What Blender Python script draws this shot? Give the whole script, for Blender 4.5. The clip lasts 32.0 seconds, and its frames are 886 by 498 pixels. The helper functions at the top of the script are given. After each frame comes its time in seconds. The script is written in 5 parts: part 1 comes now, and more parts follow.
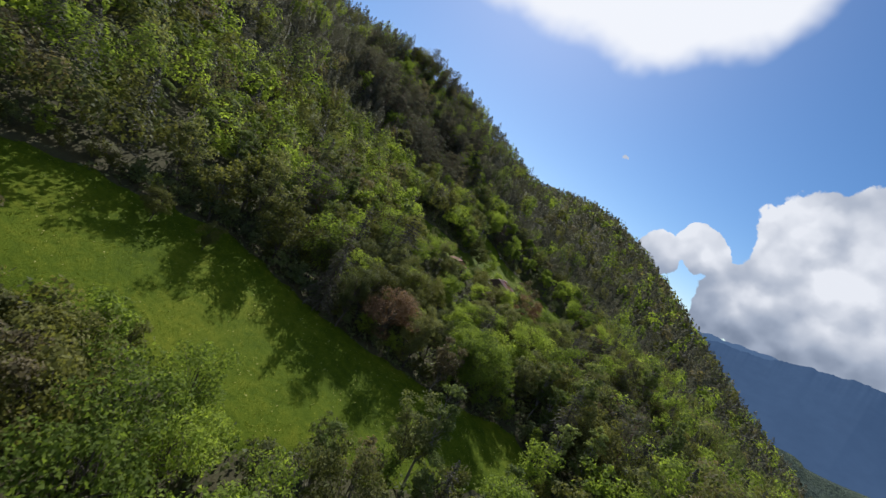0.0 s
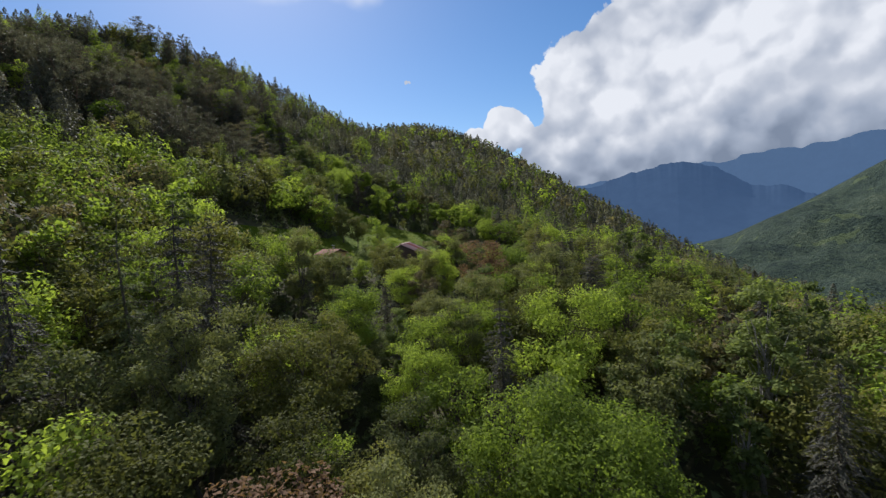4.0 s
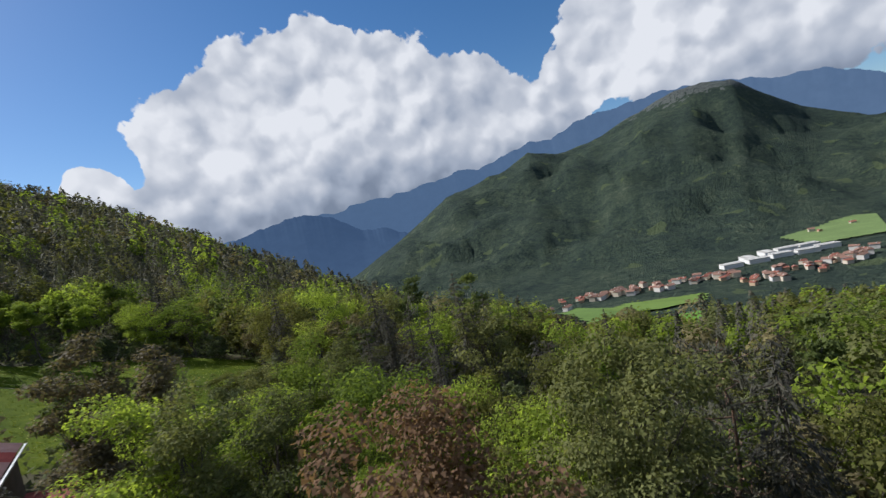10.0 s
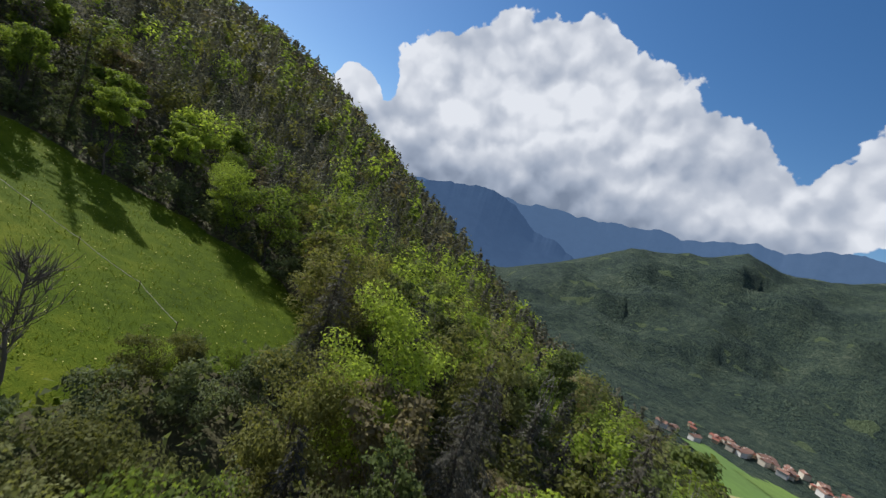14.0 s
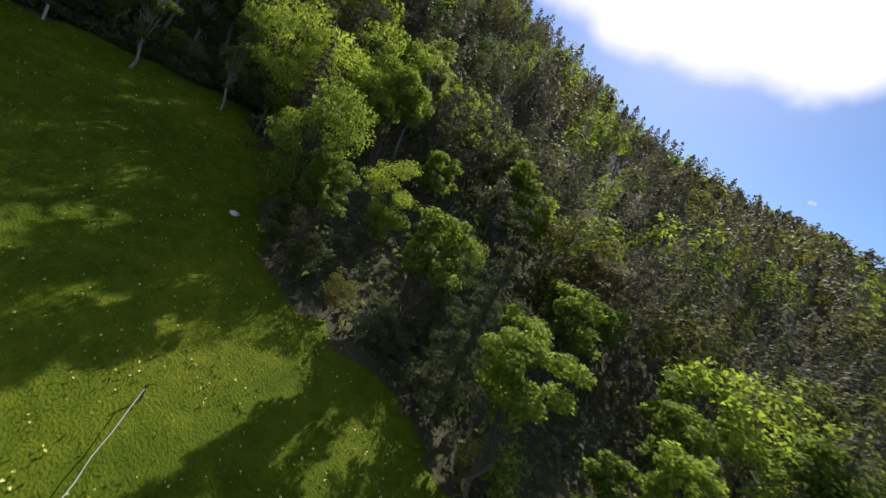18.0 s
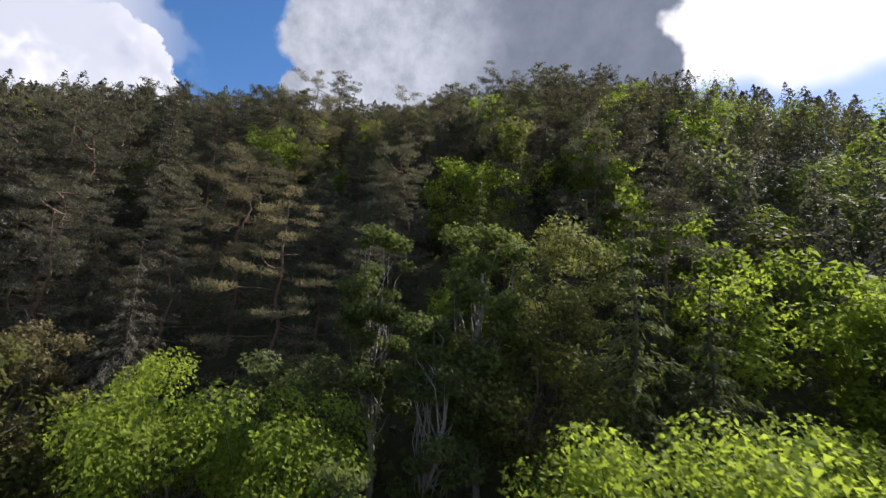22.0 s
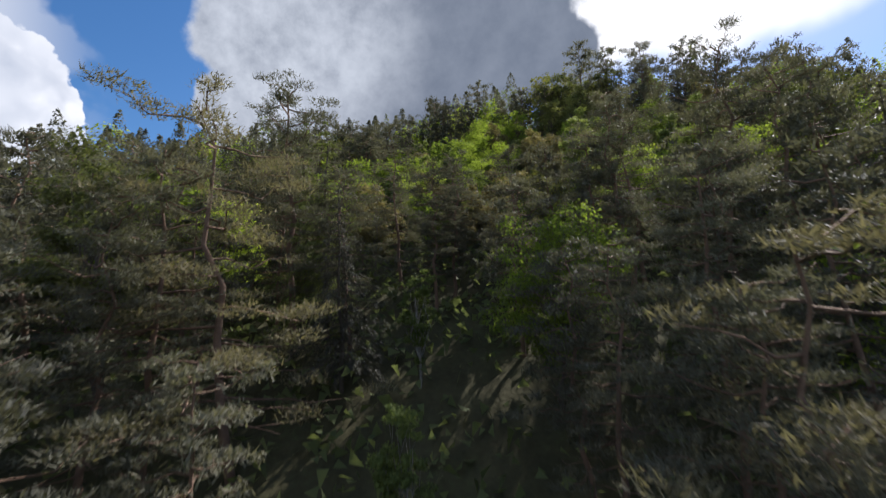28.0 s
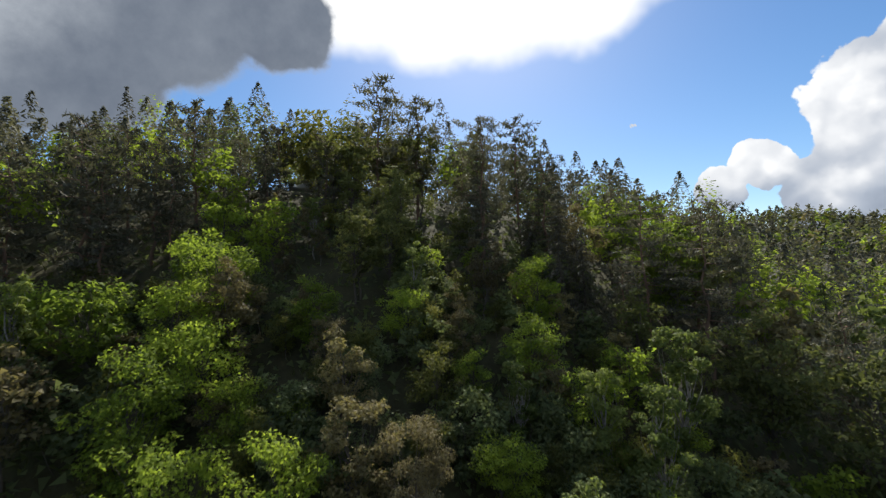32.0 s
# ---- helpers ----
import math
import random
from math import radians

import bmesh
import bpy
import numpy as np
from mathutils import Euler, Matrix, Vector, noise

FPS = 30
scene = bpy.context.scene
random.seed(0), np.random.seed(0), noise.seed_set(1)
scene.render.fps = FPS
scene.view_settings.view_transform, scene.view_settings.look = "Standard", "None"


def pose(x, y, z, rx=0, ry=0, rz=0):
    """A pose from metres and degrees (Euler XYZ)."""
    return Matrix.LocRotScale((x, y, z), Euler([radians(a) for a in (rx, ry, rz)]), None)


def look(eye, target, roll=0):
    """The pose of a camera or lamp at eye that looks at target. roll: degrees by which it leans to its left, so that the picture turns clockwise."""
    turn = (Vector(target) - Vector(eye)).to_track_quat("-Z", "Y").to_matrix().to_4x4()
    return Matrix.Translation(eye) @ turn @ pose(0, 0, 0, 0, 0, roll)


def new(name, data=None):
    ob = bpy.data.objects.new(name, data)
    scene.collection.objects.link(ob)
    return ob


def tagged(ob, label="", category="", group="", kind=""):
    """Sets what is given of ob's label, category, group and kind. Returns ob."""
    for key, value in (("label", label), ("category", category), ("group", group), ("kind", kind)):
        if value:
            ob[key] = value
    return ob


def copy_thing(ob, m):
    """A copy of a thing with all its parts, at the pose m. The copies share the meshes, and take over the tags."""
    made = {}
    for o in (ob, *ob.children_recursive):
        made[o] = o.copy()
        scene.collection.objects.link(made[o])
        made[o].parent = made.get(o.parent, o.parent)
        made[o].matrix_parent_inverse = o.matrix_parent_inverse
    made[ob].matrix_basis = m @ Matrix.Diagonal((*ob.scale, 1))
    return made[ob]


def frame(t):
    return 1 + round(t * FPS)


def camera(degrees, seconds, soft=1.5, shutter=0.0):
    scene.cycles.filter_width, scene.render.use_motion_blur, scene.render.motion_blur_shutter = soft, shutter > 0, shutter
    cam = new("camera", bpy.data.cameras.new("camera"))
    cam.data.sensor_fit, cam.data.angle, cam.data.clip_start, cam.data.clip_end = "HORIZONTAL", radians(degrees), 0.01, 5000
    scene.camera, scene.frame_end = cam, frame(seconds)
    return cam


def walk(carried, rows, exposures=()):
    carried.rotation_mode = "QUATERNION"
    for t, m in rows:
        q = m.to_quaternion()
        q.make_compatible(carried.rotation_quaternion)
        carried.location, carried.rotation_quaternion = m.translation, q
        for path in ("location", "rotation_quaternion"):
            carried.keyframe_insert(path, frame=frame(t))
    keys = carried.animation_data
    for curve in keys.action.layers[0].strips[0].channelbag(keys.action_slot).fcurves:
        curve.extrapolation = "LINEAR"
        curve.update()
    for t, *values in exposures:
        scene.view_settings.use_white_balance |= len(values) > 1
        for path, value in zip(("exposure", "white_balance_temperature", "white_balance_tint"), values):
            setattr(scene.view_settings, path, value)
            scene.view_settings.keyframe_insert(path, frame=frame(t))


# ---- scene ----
# ---------------------------------------------------------------- camera and path
# the plan is drawn at a smaller measure; SIZE brings it to an estimated true size
SIZE = 1.35
cam = camera(88.16, 32.0, soft=1.35, shutter=0.2)
ROWS = [
    (0.0, -0.00, 0.00, 0.00, 87.19, -27.28, 13.07),
    (0.5, -1.76, 5.59, -0.07, 87.23, -20.94, 8.52),
    (1.0, -3.66, 11.55, -0.22, 87.23, -12.53, 2.35),
    (1.5, -5.52, 17.59, -0.39, 86.91, -5.52, -2.19),
    (2.0, -7.23, 23.69, -0.81, 86.50, -0.02, -6.15),
    (2.5, -8.40, 30.07, -1.32, 86.40, 3.20, -8.33),
    (3.0, -9.16, 36.48, -1.74, 86.60, 3.90, -7.99),
    (3.5, -9.47, 42.70, -2.05, 86.63, 3.88, -6.86),
    (4.0, -9.75, 47.98, -2.49, 86.66, 3.71, -6.02),
    (4.5, -10.02, 52.96, -2.95, 86.70, 3.41, -5.81),
    (5.0, -10.24, 57.85, -3.27, 86.80, 3.02, -6.19),
    (5.5, -10.37, 62.71, -3.32, 87.03, 2.61, -6.78),
    (6.0, -10.33, 67.55, -2.95, 87.47, 2.26, -6.87),
    (6.5, -10.25, 72.32, -2.57, 87.46, 2.03, -7.14),
    (7.0, -10.19, 76.78, -2.16, 87.51, 1.04, -7.04),
    (7.5, -9.94, 81.08, -1.68, 87.64, -0.16, -6.79),
    (8.0, -9.73, 85.14, -1.17, 87.78, -1.13, -6.86),
    (8.5, -9.44, 89.30, -0.95, 86.80, 5.56, -13.04),
    (9.0, -9.04, 93.12, -0.85, 86.53, 13.38, -27.05),
    (9.5, -7.93, 96.99, -0.84, 86.71, 16.53, -42.08),
    (10.0, -6.10, 100.49, -0.84, 87.28, 12.43, -50.43),
    (10.5, -3.94, 103.41, -0.73, 87.31, 2.99, -48.06),
    (11.0, -1.69, 106.02, -0.73, 86.93, -1.18, -46.16),
    (11.5, 0.81, 108.75, -0.95, 86.78, -3.84, -45.11),
    (12.0, 3.43, 111.63, -1.05, 86.77, -6.24, -44.21),
    (12.5, 6.18, 114.62, -1.05, 86.90, -7.76, -43.36),
    (13.0, 8.66, 117.52, -1.03, 86.78, -10.04, -41.47),
    (13.5, 10.99, 120.41, -1.11, 86.32, -15.58, -35.36),
    (14.0, 13.18, 124.25, 0.13, 85.83, -18.97, -29.28),
    (14.5, 14.90, 128.55, 1.90, 85.53, -20.92, -23.12),
    (15.0, 16.18, 133.22, 3.59, 85.49, -22.15, -16.72),
    (15.5, 17.07, 138.40, 4.65, 85.58, -23.36, -9.87),
    (16.0, 17.61, 144.57, 4.58, 85.46, -25.23, -2.17),
    (16.5, 17.31, 150.91, 4.45, 85.50, -27.06, 6.83),
    (17.0, 16.03, 157.23, 4.34, 85.76, -27.62, 16.28),
    (17.5, 13.94, 163.26, 4.37, 86.14, -25.86, 24.70),
    (18.0, 10.96, 168.34, 4.50, 86.32, -25.05, 32.75),
    (18.5, 7.29, 172.26, 4.90, 87.25, -18.97, 38.77),
    (19.0, 3.43, 175.06, 6.30, 90.76, -12.41, 42.31),
    (19.5, -0.61, 177.11, 8.14, 94.11, -7.96, 45.59),
    (20.0, -4.48, 178.61, 10.27, 95.66, -4.88, 49.06),
    (20.5, -8.09, 179.65, 12.42, 96.10, -4.97, 52.57),
    (21.0, -11.41, 180.22, 14.51, 96.91, -4.90, 56.29),
    (21.5, -14.66, 180.37, 16.59, 97.97, -4.76, 59.25),
    (22.0, -17.50, 180.21, 18.60, 99.03, -4.29, 61.45),
    (22.5, -20.19, 179.81, 20.56, 99.31, -4.47, 62.68),
    (23.0, -22.96, 179.35, 22.20, 94.27, -4.03, 63.11),
    (23.5, -26.36, 179.10, 23.36, 90.74, -1.96, 62.52),
    (24.0, -30.39, 179.30, 24.50, 90.44, 0.46, 61.77),
    (24.5, -34.64, 179.71, 26.00, 91.49, 1.34, 61.74),
    (25.0, -38.94, 180.16, 27.64, 92.67, 1.78, 61.91),
    (25.5, -42.88, 180.35, 29.35, 96.23, 2.17, 62.11),
    (26.0, -46.80, 181.57, 31.74, 94.78, 1.86, 60.69),
    (26.5, -50.56, 183.26, 34.46, 91.29, 1.28, 58.36),
    (27.0, -54.23, 185.17, 37.32, 88.75, 0.83, 56.01),
    (27.5, -57.92, 187.15, 40.19, 90.09, 1.14, 54.60),
    (28.0, -61.85, 189.02, 43.00, 98.28, 2.62, 55.43),
    (28.5, -65.56, 190.82, 46.15, 101.12, 3.19, 53.11),
    (29.0, -69.30, 192.70, 49.22, 100.43, 4.39, 48.70),
    (29.5, -72.88, 194.60, 52.36, 100.73, 4.69, 42.80),
    (30.0, -75.95, 196.73, 55.53, 100.99, 5.14, 36.25),
    (30.5, -78.78, 199.24, 58.77, 100.85, 5.08, 30.07),
    (31.0, -81.23, 202.23, 61.89, 99.33, 4.62, 25.28),
    (31.5, -83.52, 205.51, 64.52, 96.31, 3.34, 22.60),
    (32.0, -85.51, 208.97, 66.91, 94.06, 2.21, 20.88),
]
walk(cam, [(r[0], pose(*(v * SIZE for v in r[1:4]), *r[4:])) for r in ROWS], exposures=[(0.0, 0.36, 5950, 12), (8.0, 0.4, 5950, 12), (9.0, 0.35, 5950, 12), (12.0, 0.28, 5950, 11), (15.5, 0.34, 6000, 12), (18.5, 0.68, 6150, 18), (22.0, 0.85, 6150, 18), (25.5, 1.25, 6150, 20), (28.0, 0.8, 6050, 14), (30.0, 0.48, 6050, 12), (31.0, 0.5, 6100, 11), (32.0, 0.65, 6300, 10)])

# ---------------------------------------------------------------- sky, clouds and sun
SUN_AZ, SUN_EL = -16.0, 41.0


def toward(az, el):
    a, e = radians(az), radians(el)
    return Vector((math.sin(a) * math.cos(e), math.cos(a) * math.cos(e), math.sin(e)))


sun = new("sun", bpy.data.lights.new("sun", "SUN"))
sun.data.energy, sun.data.angle, sun.data.color = 5.0, radians(0.6), (1.0, 0.94, 0.84)
sun.matrix_world = look((0, 0, 0), -toward(SUN_AZ, SUN_EL))

# clouds: bearing, height and radius in degrees of each billow
CUMULUS = ((24, 15, 6), (31, 18, 7.5), (39, 19, 7.5), (46, 16, 9), (55, 13, 8), (62, 10, 5.5), (22, 9.5, 4.5), (30, 9, 6), (38, 9, 7), (47, 8, 7),
           (56, 8, 5), (66, 9, 5), (14.5, 10.5, 2.6), (18, 7.5, 3.2), (11, 8, 2.6), (75, 16, 7), (84, 16, 9), (94, 17, 11), (70, 13, 4.5),
           (80, 11, 6), (90, 11, 6), (106, 16, 12), (-100, 24, 4.5), (-99, 19, 5), (-106, 22, 7), (-114, 20, 9), (19, 5.5, 3.5), (24, 5.5, 4), (30, 6, 4), (2.2, 16.9, 0.13), (2.5, 16.95, 0.18), (2.8, 16.95, 0.18), (3.1, 16.85, 0.13))
VEIL = ((-31, 36, 9.5), (-21, 35, 10), (-12, 35, 10), (-3, 35, 9.5), (5, 37, 8.5), (-14, 47, 14))
GREY = ((-44, 38, 9), (-53, 33, 12), (-64, 32, 13), (-76, 33, 8), (-40, 29, 5.5), (-60, 24, 10), (-50, 47, 13), (-81, 25, 3.5), (-70, 20, 9), (-79, 19, 4))
world = bpy.data.worlds.new("sky")
world.use_nodes = True
scene.world = world


def build_sky():
    nt = world.node_tree
    nt.nodes.clear()
    L = nt.links.new

    def n_(kind, **kw):
        n = nt.nodes.new(kind)
        for k, v in kw.items():
            if k in n.inputs:
                n.inputs[k].default_value = v
            else:
                setattr(n, k, v)
        return n

    def m_(op, a, b=0.0, c=0.0):
        m = nt.nodes.new("ShaderNodeMath")
        m.operation = op
        for s, v in zip(m.inputs, (a, b, c)):
            if hasattr(v, "is_output"):
                L(v, s)
            else:
                s.default_value = v
        return m.outputs[0]

    def mix_(f, a, b):
        m = nt.nodes.new("ShaderNodeMix")
        m.data_type = "RGBA"
        for s, v in ((m.inputs[0], f), (m.inputs[6], a), (m.inputs[7], b)):
            if hasattr(v, "is_output"):
                L(v, s)
            else:
                s.default_value = (*v, 1)
        return m.outputs[2]

    def step_(v, lo, hi):
        r = n_("ShaderNodeMapRange", interpolation_type="SMOOTHSTEP")
        L(v, r.inputs[0])
        r.inputs[1].default_value, r.inputs[2].default_value = lo, hi
        return r.outputs[0]

    tc = n_("ShaderNodeTexCoord")
    d = tc.outputs["Generated"]

    def wobble(scale, detail, rough=0.6):
        n = n_("ShaderNodeTexNoise", Scale=scale, Detail=detail, Roughness=rough)
        L(d, n.inputs["Vector"])
        return n.outputs["Fac"]

    # the outlines of all clouds are stirred by two sizes of eddies
    def stirred(scale, amount, src):
        n = n_("ShaderNodeTexNoise", Scale=scale, Detail=3.0)
        L(src, n.inputs["Vector"])
        s = n_("ShaderNodeVectorMath", operation="SUBTRACT")
        s.inputs[1].default_value = (0.5, 0.5, 0.5)
        L(n.outputs["Color"], s.inputs[0])
        k = n_("ShaderNodeVectorMath", operation="MULTIPLY_ADD")
        L(s.outputs[0], k.inputs[0])
        k.inputs[1].default_value = (amount, amount, amount)
        L(src, k.inputs[2])
        return k.outputs[0]

    unit = n_("ShaderNodeVectorMath", operation="NORMALIZE")
    L(stirred(18.0, 0.035, stirred(6.0, 0.08, d)), unit.inputs[0])
    eddy = unit.outputs[0]

    def billows(shift=None, sizes=((9.0, 0.85), (21.0, 0.55), (48.0, 0.32), (110.0, 0.15))):
        """Cauliflower heads of several sizes."""
        src = stirred(22.0, 0.035, d)
        if shift is not None:
            o = n_("ShaderNodeVectorMath", operation="ADD")
            o.inputs[1].default_value = shift
            L(src, o.inputs[0])
            src = o.outputs[0]
        total = None
        for scale, amount in sizes:
            v = n_("ShaderNodeTexVoronoi", feature="SMOOTH_F1", Scale=scale, Smoothness=0.35)
            L(src, v.inputs["Vector"])
            h = m_("MULTIPLY_ADD", v.outputs["Distance"], -amount, 0.45 * amount)
            total = h if total is None else m_("ADD", total, h)
        return total

    def field(blobs, src=None):
        best = None
        for az, el, rad in blobs:
            v = n_("ShaderNodeVectorMath", operation="DOT_PRODUCT")
            L(src or eddy, v.inputs[0])
            v.inputs[1].default_value = toward(az, el)
            c = math.cos(radians(rad))
            s = m_("MULTIPLY_ADD", v.outputs["Value"], 1 / (1 - c), -c / (1 - c))
            best = s if best is None else m_("SMOOTH_MAX", best, s, 0.4)
        return best

    sky = n_("ShaderNodeTexSky", sky_type="NISHITA")
    sky.sun_disc, sky.sun_elevation, sky.sun_rotation = False, radians(SUN_EL), radians(SUN_AZ)
    sky.altitude, sky.air_density, sky.dust_density = 800, 1.0, 0.6
    sc = n_("ShaderNodeVectorMath", operation="SCALE", Scale=0.079)
    L(sky.outputs[0], sc.inputs[0])
    deep = nt.nodes.new("ShaderNodeHueSaturation")
    deep.inputs["Saturation"].default_value = 1.28
    L(sc.outputs[0], deep.inputs["Color"])
    base = deep.outputs[0]
    sep = n_("ShaderNodeSeparateXYZ")
    L(d, sep.inputs[0])
    z = sep.outputs[2]
    big, mid, fine = wobble(7.0, 3.0), wobble(19.0, 5.0, 0.62), wobble(60.0, 4.0)
    lump = m_("ADD", m_("MULTIPLY", big, 0.5), m_("ADD", m_("MULTIPLY", mid, 0.42), m_("MULTIPLY", fine, 0.12)))
    # cumulus: crisp heads, bright above and grey below
    heads = billows()
    f = m_("ADD", m_("ADD", field(CUMULUS), m_("MULTIPLY", heads, 0.55)), m_("MULTIPLY_ADD", lump, 0.8, -0.46))
    cover = step_(f, 0.0, 0.09)
    # the sides of the heads that face the light are the brighter
    def relief(scale, shift):
        a = n_("ShaderNodeTexNoise", Scale=scale, Detail=4.0, Roughness=0.55)
        off = n_("ShaderNodeVectorMath", operation="ADD")
        off.inputs[1].default_value = (toward(SUN_AZ, SUN_EL) + Vector((0, 0, 0.5))) * shift
        L(d, off.inputs[0])
        L(off.outputs[0], a.inputs["Vector"])
        b = n_("ShaderNodeTexNoise", Scale=scale, Detail=4.0, Roughness=0.55)
        L(d, b.inputs["Vector"])
        return m_("SUBTRACT", b.outputs["Fac"], a.outputs["Fac"])

    facing = (toward(SUN_AZ, SUN_EL) + Vector((0, 0, 0.6))).normalized()
    swell = ((8.0, 1.0), (19.0, 0.6), (42.0, 0.16))
    lit = m_("ADD", m_("MULTIPLY", m_("SUBTRACT", billows(None, swell), billows(facing * 0.028, swell)), 0.55), m_("MULTIPLY", relief(3.5, 0.08), 0.6))
    shade = m_("ADD", m_("ADD", lit, m_("MULTIPLY_ADD", mid, 0.12, 0.38)), m_("MULTIPLY", step_(z, 0.07, 0.2), 0.44))
    body = n_("ShaderNodeValToRGB")
    for i, (p, c) in enumerate(((0.36, (0.17, 0.2, 0.25)), (0.58, (0.29, 0.32, 0.37)), (0.8, (0.44, 0.455, 0.48)), (1.0, (0.65, 0.645, 0.635)))):
        e = body.color_ramp.elements[i] if i < 2 else body.color_ramp.elements.new(p)
        e.position, e.color = p, (*c, 1)
    L(shade, body.inputs[0])
    col = mix_(cover, base, body.outputs[0])
    # unseen scattered cloud added to the south and overhead as fill for dark shade
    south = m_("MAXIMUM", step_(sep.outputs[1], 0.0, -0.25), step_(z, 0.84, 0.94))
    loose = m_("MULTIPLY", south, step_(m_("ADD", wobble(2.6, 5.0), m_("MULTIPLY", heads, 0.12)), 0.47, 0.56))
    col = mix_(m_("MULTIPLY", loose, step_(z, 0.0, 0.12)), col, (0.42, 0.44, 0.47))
    # the bright veil round the sun
    fv = m_("ADD", field(VEIL, d), m_("MULTIPLY_ADD", big, 0.8, -0.42))
    col = mix_(step_(fv, -0.2, 0.42), col, (0.72, 0.71, 0.69))
    # the grey cloud beside it
    fg = m_("ADD", field(GREY), m_("MULTIPLY_ADD", lump, 1.1, -0.52))
    gcol = mix_(step_(lump, 0.2, 0.9), (0.095, 0.112, 0.142), (0.17, 0.19, 0.22))
    # its far end is thinner and catches more light
    thin = m_("MULTIPLY", step_(field(((-78, 33, 17), (-72, 45, 12))), -0.5, 0.9), step_(lump, 0.15, 0.8))
    gcol = mix_(thin, gcol, (0.42, 0.44, 0.46))
    rim = step_(fg, 0.32, 0.0)
    gcol = mix_(m_("MULTIPLY", rim, 0.35), gcol, (0.5, 0.51, 0.52))
    col = mix_(step_(fg, -0.04, 0.3), col, gcol)
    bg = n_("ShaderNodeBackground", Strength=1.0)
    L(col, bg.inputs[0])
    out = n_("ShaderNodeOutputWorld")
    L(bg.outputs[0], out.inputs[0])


build_sky()

# ---------------------------------------------------------------- materials
def node(nt, kind, **kw):
    n = nt.nodes.new(kind)
    for k, v in kw.items():
        if k in n.inputs:
            n.inputs[k].default_value = v
        else:
            setattr(n, k, v)
    return n


def ramp(nt, src, stops):
    r = nt.nodes.new("ShaderNodeValToRGB")
    e = r.color_ramp.elements
    while len(e) < len(stops):
        e.new(0.5)
    for i, (p, c) in enumerate(stops):
        e[i].position, e[i].color = p, (*c, 1)
    nt.links.new(src, r.inputs[0])
    return r.outputs[0]


def mixc(nt, f, a, b, blend="MIX"):
    m = nt.nodes.new("ShaderNodeMix")
    m.data_type, m.blend_type = "RGBA", blend
    for s, v in ((m.inputs[0], f), (m.inputs[6], a), (m.inputs[7], b)):
        if hasattr(v, "is_output"):
            nt.links.new(v, s)
        else:
            s.default_value = v if isinstance(v, float) else (*v, 1)
    return m.outputs[2]


def maths(nt, op, a, b=0.0, c=0.0):
    m = nt.nodes.new("ShaderNodeMath")
    m.operation = op
    for s, v in zip(m.inputs, (a, b, c)):
        if hasattr(v, "is_output"):
            nt.links.new(v, s)
        else:
            s.default_value = v
    return m.outputs[0]


def start_material(name):
    m = bpy.data.materials.new(name)
    m.use_nodes = True
    nt = m.node_tree
    return m, nt, nt.nodes["Principled BSDF"]


def noise_at(nt, scale, detail=3.0, rough=0.55, coord="Object"):
    tc = nt.nodes.new("ShaderNodeTexCoord")
    n = node(nt, "ShaderNodeTexNoise", Scale=scale, Detail=detail, Roughness=rough)
    nt.links.new(tc.outputs[coord], n.inputs["Vector"])
    return n.outputs["Fac"]


def surface(name, stops, scale=3.0, fine=40.0, rough=0.8, bump=0.2, dist=0.02, metal=0.0, spec=0.3):
    """A solid surface: two scales of noise in the colour, and fine relief."""
    m, nt, p = start_material(name)
    big, small = noise_at(nt, scale), noise_at(nt, fine, 4.0)
    f = maths(nt, "MULTIPLY_ADD", small, 0.45, maths(nt, "MULTIPLY", big, 0.55))
    nt.links.new(ramp(nt, f, stops), p.inputs["Base Color"])
    p.inputs["Roughness"].default_value, p.inputs["Metallic"].default_value = rough, metal
    p.inputs["Specular IOR Level"].default_value = spec
    b = node(nt, "ShaderNodeBump", Strength=bump, Distance=dist)
    nt.links.new(small, b.inputs["Height"])
    nt.links.new(b.outputs[0], p.inputs["Normal"])
    return m


def leaf_material(name, dark, mid, light, through_light=0.45, rough=0.65, spec=0.07):
    """Leaves: colour differs from tree to tree and from leaf to leaf; light passes through them."""
    m, nt, p = start_material(name)
    geo, info = nt.nodes.new("ShaderNodeNewGeometry"), nt.nodes.new("ShaderNodeObjectInfo")
    tone = nt.nodes.new("ShaderNodeAttribute")
    tone.attribute_name = "tone"
    tree = maths(nt, "FRACT", maths(nt, "ADD", info.outputs["Random"], tone.outputs["Fac"]))
    f = maths(nt, "MULTIPLY_ADD", geo.outputs["Random Per Island"], 0.35, maths(nt, "MULTIPLY", tree, 0.65))
    k = 0.76 if 0.39 < through_light < 0.55 else 1.0
    dark, mid, light = ((k * r * 1.07, k * g, k * b * 1.2 + 0.006) for r, g, b in (dark, mid, light))
    col = ramp(nt, f, ((0.08, dark), (0.5, mid), (0.95, light)))
    nt.links.new(col, p.inputs["Base Color"])
    p.inputs["Roughness"].default_value, p.inputs["Specular IOR Level"].default_value = rough, spec
    tr = nt.nodes.new("ShaderNodeBsdfTranslucent")
    warm = mixc(nt, 1.0, col, (1.15, 1.15, 0.7), "MULTIPLY")
    nt.links.new(warm, tr.inputs["Color"])
    mx = nt.nodes.new("ShaderNodeMixShader")
    mx.inputs[0].default_value = through_light
    nt.links.new(p.outputs[0], mx.inputs[1])
    nt.links.new(tr.outputs[0], mx.inputs[2])
    nt.links.new(mx.outputs[0], nt.nodes["Material Output"].inputs["Surface"])
    return m


